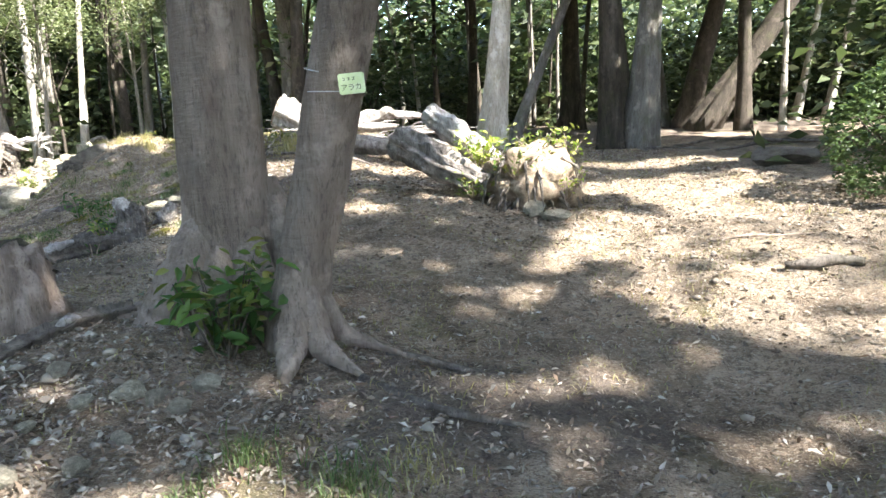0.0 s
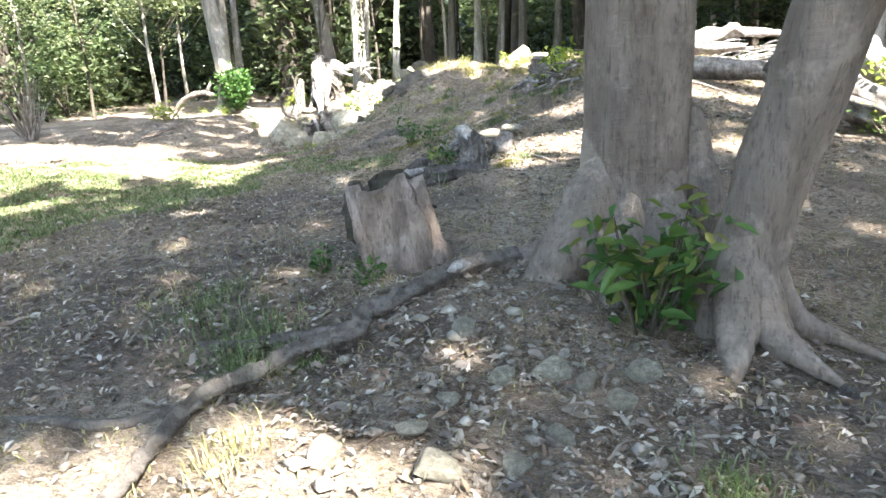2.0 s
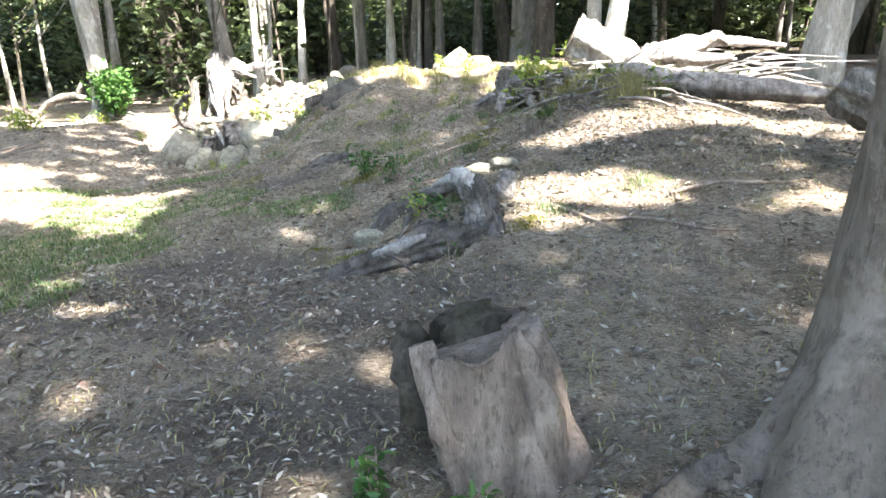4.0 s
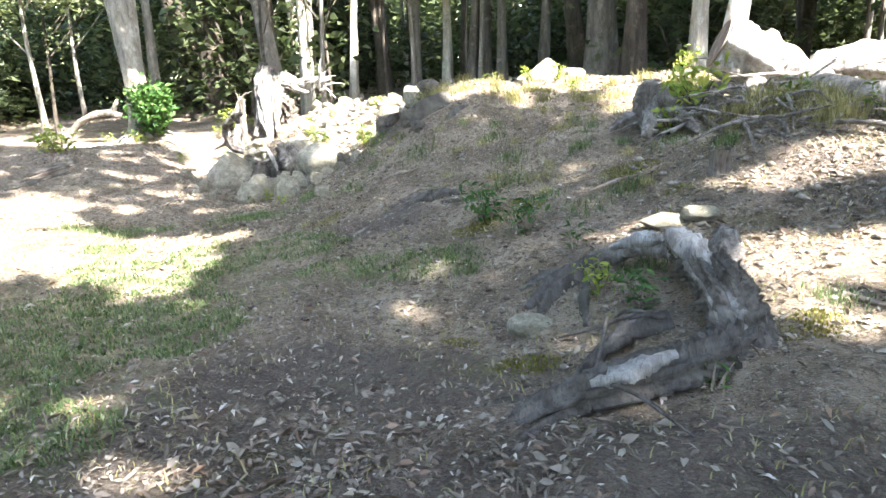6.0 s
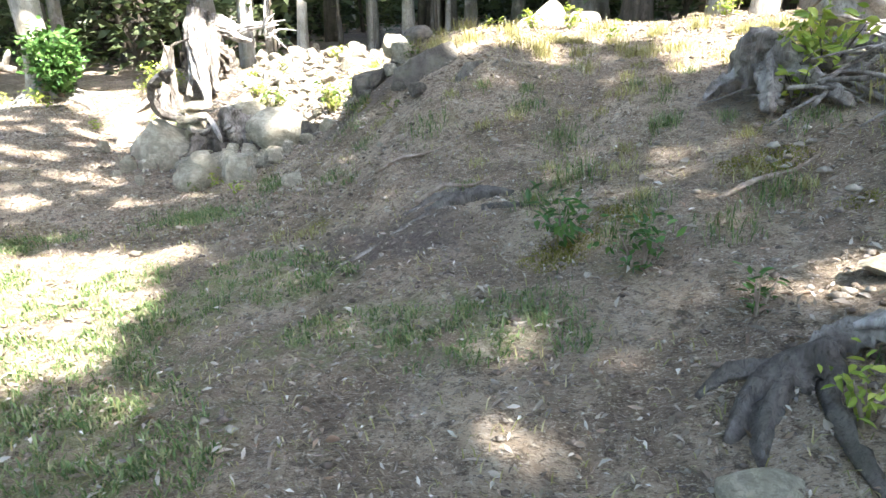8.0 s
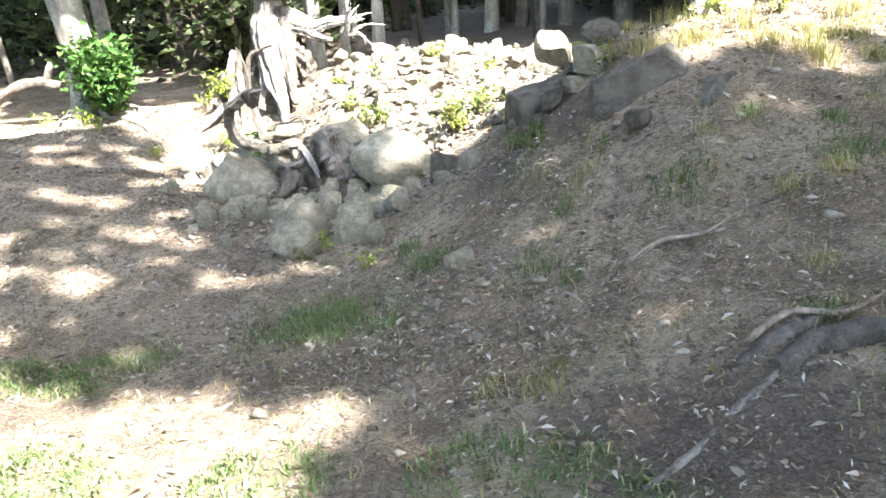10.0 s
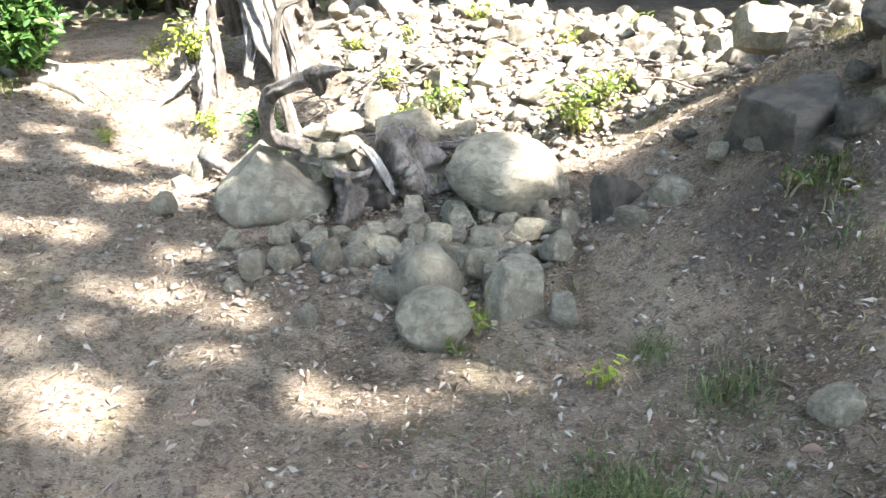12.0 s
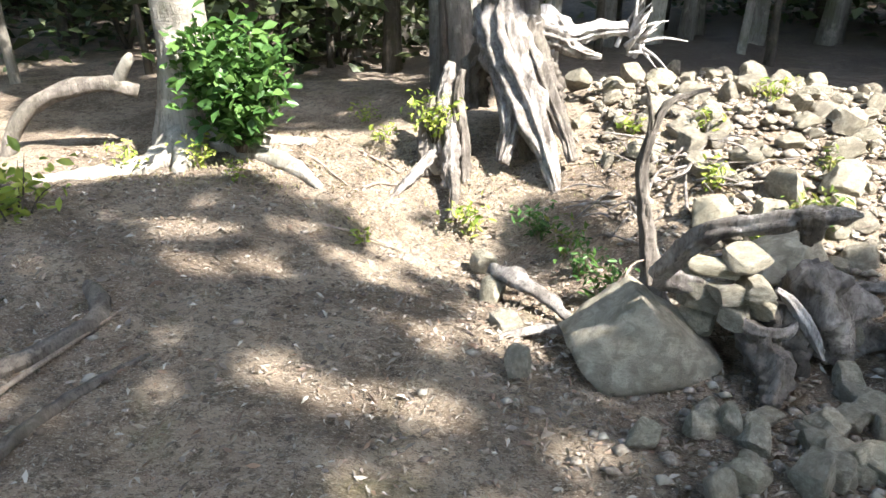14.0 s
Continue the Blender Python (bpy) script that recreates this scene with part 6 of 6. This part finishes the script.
def tuft(x, y, n, h, r, mat, label, seed):
    n = int(n * 1.6)
    g = np.random.default_rng(seed)
    xs, ys = g.normal(x, r, n), g.normal(y, r, n)
    tagged(new("grass_tuft", blades("grass_tuft", xs, ys, g.uniform(0.4, 1.0, n) * h, mat, g, 0.0028, 1.1)), label, "grass tuft", "grass tufts on the bank", "stuff")


for i, (x, y, r_, n) in enumerate(((-7.22, 9.68, 0.1, 1000), (-7.35, 9.55, 0.2, 350), (-6.95, 9.55, 0.2, 250), (-8.1, 9.25, 0.1, 200), (-2.75, 2.85, 0.14, 300), (-3.2, 3.1, 0.14, 250))):
    tuft(x, y, n, 0.085, r_, GRASS_GREEN, "dense patch of dark green grass among fallen leaves", 180 + i)
for i, (x, y) in enumerate(((-2.2, 9.3), (-1.8, 9.2), (-1.5, 9.5), (-1.9, 8.8), (-2.4, 9.0), (-1.2, 9.4), (-1.6, 9.9), (-1.0, 9.9))):
    tuft(x, y, 260, 0.3, 0.12, GRASS_DRY, "tall dry grass among dead branches on the ridge", 190 + i)
TUFTS = [(-5.9, 10.05, 1), (-6.05, 9.6, 1), (-5.35, 9.9, 1), (-6.95, 10.45, 1), (-6.75, 10.15, 1), (-6.2, 10.6, 1), (-6.15, 10.95, 1), (-3.3, 8.3, 1), (-2.95, 8.9, 1), (-2.6, 8.55, 1), (-4.0, 8.9, 0), (-4.3, 9.4, 1), (-3.7, 9.3, 1), (-4.6, 9.9, 1), (-3.9, 9.9, 0),
         (-5.5, 11.2, 0), (-5.1, 11.1, 0), (-4.7, 11.0, 0), (-4.2, 11.2, 0), (-3.8, 10.9, 0), (-5.0, 11.6, 0), (-4.4, 11.5, 0), (-3.4, 10.8, 0), (-3.0, 10.6, 0), (-3.5, 11.4, 0), (-5.6, 11.7, 0), (-4.0, 11.8, 0), (-2.8, 11.2, 0), (-4.1, 8.1, 1), (-3.6, 8.0, 1),
         (-1.35, 1.75, 1), (-0.75, 2.35, 1), (-0.35, 2.2, 1), (-0.9, 2.1, 1), (-2.55, 2.6, 1), (-0.1, 2.4, 0), (-1.0, 1.7, 0), (-2.2, 2.0, 0), (-4.4, 7.6, 1), (-3.2, 7.0, 1), (-2.4, 6.4, 1), (-1.8, 6.8, 1), (-4.5, 8.6, 1), (-3.9, 8.35, 1), (-4.25, 8.9, 1), (-8.35, 9.2, 1), (-8.9, 8.9, 1)]
for i, (x, y, g) in enumerate(TUFTS):
    tuft(x, y, 70 + i * 13 % 60, 0.075 + (i * 7 % 5) * 0.012, 0.05 + (i % 3) * 0.02, GRASS_GREEN if g else GRASS_DRY, "small green grass tuft on bare soil" if g else "dry yellow grass tuft on the sunny crest", 200 + i)

r3 = np.random.default_rng(77)
for i in range(46):
    x = r3.uniform(-5.8, -1.6)
    y = 10.9 - 0.42 * (x + 4) + r3.uniform(-0.5, 1.4)
    tuft(x, y, 60, r3.uniform(0.09, 0.2), 0.05, GRASS_DRY, "dry straw-yellow grass tuft on the ridge crest", 1200 + i)
for i in range(40):
    x, y = r3.uniform(-6.2, -3.0), r3.uniform(8.2, 10.6)
    tuft(x, y, 36, r3.uniform(0.05, 0.12), 0.035, GRASS_DRY if i % 3 else GRASS_GREEN, "thin straggling grass tuft on the bare bank", 1300 + i)

# cushions of moss
MOSS = leaf_mat("moss", (0.10, 0.095, 0.02), (0.17, 0.15, 0.035), (0.24, 0.21, 0.06), (0.12, 0.14, 0.04), rough=0.8)
for i, (x, y, a, b) in enumerate(((-3.78, 6.1, 0.17, 0.09), (-4.34, 8.14, 0.2, 0.16), (-4.05, 8.3, 0.15, 0.12), (-5.91, 8.9, 0.1, 0.08), (-4.14, 6.43, 0.08, 0.06), (-2.95, 8.06, 0.16, 0.1), (-4.39, 8.04, 0.15, 0.12), (-6.1, 10.9, 0.08, 0.12), (-3.3, 8.6, 0.2, 0.12), (-2.55, 6.15, 0.14, 0.1))):
    g = np.random.default_rng(900 + i)
    n = int(16000 * a * b * 3)
    r_, t_ = np.sqrt(g.random(n)) * (1 + 0.3 * np.sin(3 * g.random(n))), g.uniform(0, 6.28, n)
    xs, ys = x + a * r_ * np.cos(t_), y + b * r_ * np.sin(t_)
    tagged(new("moss_cushion", blades("moss_cushion", xs, ys, g.uniform(0.012, 0.03, n) * (1.2 - 0.6 * r_), MOSS, g, 0.004, 1.0)), "low olive-yellow cushion of moss on the soil", "moss", "moss cushions", "stuff")

# small leafy plants
PLANTS = [(-9.42, 13.6, 0.16, 90, 2), (-9.17, 13.12, 0.15, 60, 2), (-7.0, 12.62, 0.2, 110, 1), (-8.33, 13.6, 0.13, 60, 0), (-7.56, 13.75, 0.1, 40, 1), (-6.25, 11.36, 0.07, 24, 0), (-6.3, 10.95, 0.08, 24, 1), (-7.18, 10.3, 0.08, 24, 0), (-7.75, 10.62, 0.06, 22, 1), (-7.65, 10.78, 0.08, 30, 0), (-9.9, 13.75, 0.16, 60, 0), (-9.3, 13.35, 0.14, 60, 1), (-9.1, 12.75, 0.16, 60, 2), (-7.9, 13.1, 0.16, 90, 1), (-8.15, 13.0, 0.14, 70, 0), (-6.75, 12.85, 0.17, 90, 1), (-6.95, 12.6, 0.1, 40, 0), (-8.2, 14.3, 0.12, 40, 0), (-7.6, 14.9, 0.14, 50, 0),
          (-8.75, 14.5, 0.1, 40, 0), (-10.6, 13.3, 0.1, 30, 0), (-8.3, 13.6, 0.1, 30, 0), (-10.7, 14.7, 0.12, 40, 0), (-5.65, 11.1, 0.1, 30, 1), (-5.75, 10.4, 0.08, 20, 1), (-4.35, 8.15, 0.2, 60, 2), (-4.0, 7.8, 0.16, 50, 2), (-3.25, 6.55, 0.14, 50, 2), (-3.45, 6.75, 0.12, 40, 0), (-3.62, 7.35, 0.1, 26, 2),
          (-3.0, 5.75, 0.08, 18, 2), (-2.75, 3.5, 0.1, 40, 2), (-2.45, 3.42, 0.09, 40, 2), (-6.9, 14.2, 0.12, 40, 0), (-4.6, 13.2, 0.16, 50, 0), (-4.2, 12.9, 0.16, 50, 0), (-2.5, 13.0, 0.2, 70, 0), (-11.6, 13.7, 0.1, 30, 0), (-12.0, 14.0, 0.14, 50, 0), (-12.6, 14.0, 0.14, 50, 0), (-13.2, 13.0, 0.25, 90, 0), (-10.3, 15.1, 0.15, 50, 0), (-2.05, 9.1, 0.18, 50, 1), (-1.5, 8.8, 0.18, 50, 1), (-1.1, 9.2, 0.16, 40, 1), (-0.6, 9.6, 0.2, 50, 1), (-3.9, 11.3, 0.12, 30, 0), (-5.0, 12.0, 0.12, 30, 0), (-11.0, 15.3, 0.12, 40, 0), (-6.0, 15.3, 0.12, 40, 0)]
for i, (x, y, r, n, k) in enumerate(PLANTS):
    leafy_plant("seedling", x, y, ground_z(x, y), r, r * 1.6, int(n * 1.5), 0.032 + r * 0.2, (LEAF_YOUNG, LEAF_MID, LEAF_SHRUB)[k], ("small yellow-green seedling plant among stones", "small olive-green leafy plant among stones", "small dark green leafy plant on the ground")[k], "plant", "small plants", seed=300 + i, stems=5, slim=0.36)

# thin dead twigs lying about
for i, (x, y, a, L) in enumerate(((-10.9, 13.35, 5, 1.1), (-10.9, 14.6, -35, 0.9), (-11.1, 14.2, -40, 0.6), (-10.6, 14.1, 30, 0.35), (-5.4, 9.5, 20, 0.5), (-5.0, 8.9, 15, 0.5), (-2.2, 6.2, -50, 0.7), (-3.3, 8.4, 25, 0.6), (-1.2, 6.6, 10, 0.9), (-1.7, 6.0, -15, 0.8), (2.6, 5.4, -6, 0.8), (-11.6, 11.5, 70, 0.9), (-1.0, 9.2, 12, 1.0))):
    c, s = math.cos(radians(a)) * L / 2, math.sin(radians(a)) * L / 2
    t = thing("twig", x, y, ground_z(x, y), "thin dead brown twig lying on the ground", "twig", "fallen twigs")
    part("stem", limb([(x - c, y - s, ground_z(x - c, y - s) + 0.015, 0.014), (x - 0.3 * c, y - 0.3 * s + 0.03, ground_z(x, y) + 0.025, 0.013), (x + 0.4 * c, y + 0.4 * s - 0.02, ground_z(x + 0.4 * c, y + 0.4 * s) + 0.02, 0.01), (x + c, y + s, ground_z(x + c, y + s) + 0.015, 0.005)], seg=7, n=5, rough=0.15, seed=i), DRY_TWIG, t)
# bare twiggy bush at the edge of the clearing
tb = thing("bare_bush", -14.2, 10.55, ground_z(-14.2, 10.55), "leafless greyish-brown twiggy bush at the forest edge", "bush")
rnd = random.Random(4)
for i in range(34):
    a, d, h = rnd.uniform(0, 6.28), rnd.uniform(0.2, 0.8), rnd.uniform(0.6, 1.45)
    z0 = ground_z(-14.2, 10.55)
    part("stem", limb([(-14.2 + 0.15 * d * math.cos(a), 10.55 + 0.15 * d * math.sin(a), z0 - 0.03, 0.02), (-14.2 + 0.5 * d * math.cos(a), 10.55 + 0.5 * d * math.sin(a), z0 + 0.5 * h, 0.015), (-14.2 + d * math.cos(a + 0.2), 10.55 + d * math.sin(a + 0.2), z0 + h, 0.003)], seg=5, n=4, rough=0.05, seed=i), DEAD_WOOD, tb)

# dead wood at the side of the path
for i, (x, y, a, L, r_) in enumerate(((2.75, 4.75, -8, 0.55, 0.045), (5.6, 12.2, 20, 1.6, 0.03), (6.4, 13.2, -15, 2.0, 0.04), (5.2, 13.8, 35, 1.4, 0.025), (7.2, 12.5, 5, 1.8, 0.035), (4.4, 12.6, -25, 1.2, 0.02))):
    c, s = math.cos(radians(a)) * L / 2, math.sin(radians(a)) * L / 2
    t = thing("fallen_branch", x, y, ground_z(x, y), "dark fallen dead branch lying beside the path", "branch", "fallen branches")
    part("stem", limb([(x + f * c, y + f * s + 0.05 * math.sin(3 * f + i), ground_z(x + f * c, y + f * s) + r_ * 0.7 + 0.03 * (i > 0), r_ * (1 - 0.3 * abs(f))) for f in (-1, -0.4, 0.2, 0.6, 1)], seg=9, n=5, rough=0.18, seed=i, grain=6), ROOT_BARK, t)

# roots at the edge of the worn ground
rt = thing("tree_root", -11.5, 11.6, 0.6, "grey surface root lying across worn bare ground", "root")
for i, q in enumerate(([(-11.75, 12.1, 0.03), (-11.6, 11.95, 0.05), (-11.53, 11.8, 0.045), (-11.62, 11.6, 0.045), (-11.75, 11.45, 0.04), (-11.9, 11.3, 0.02)], [(-11.2, 11.65, 0.01), (-11.35, 11.4, 0.025), (-11.45, 11.15, 0.03), (-11.5, 10.9, 0.03), (-11.52, 10.6, 0.02)])):
    part("arm", limb([(x, y, ground_z(x, y) + 0.5 * r_, r_) for x, y, r_ in q], seg=10, n=7, rough=0.18, seed=170 + i, grain=8), ROOT_BARK, rt)
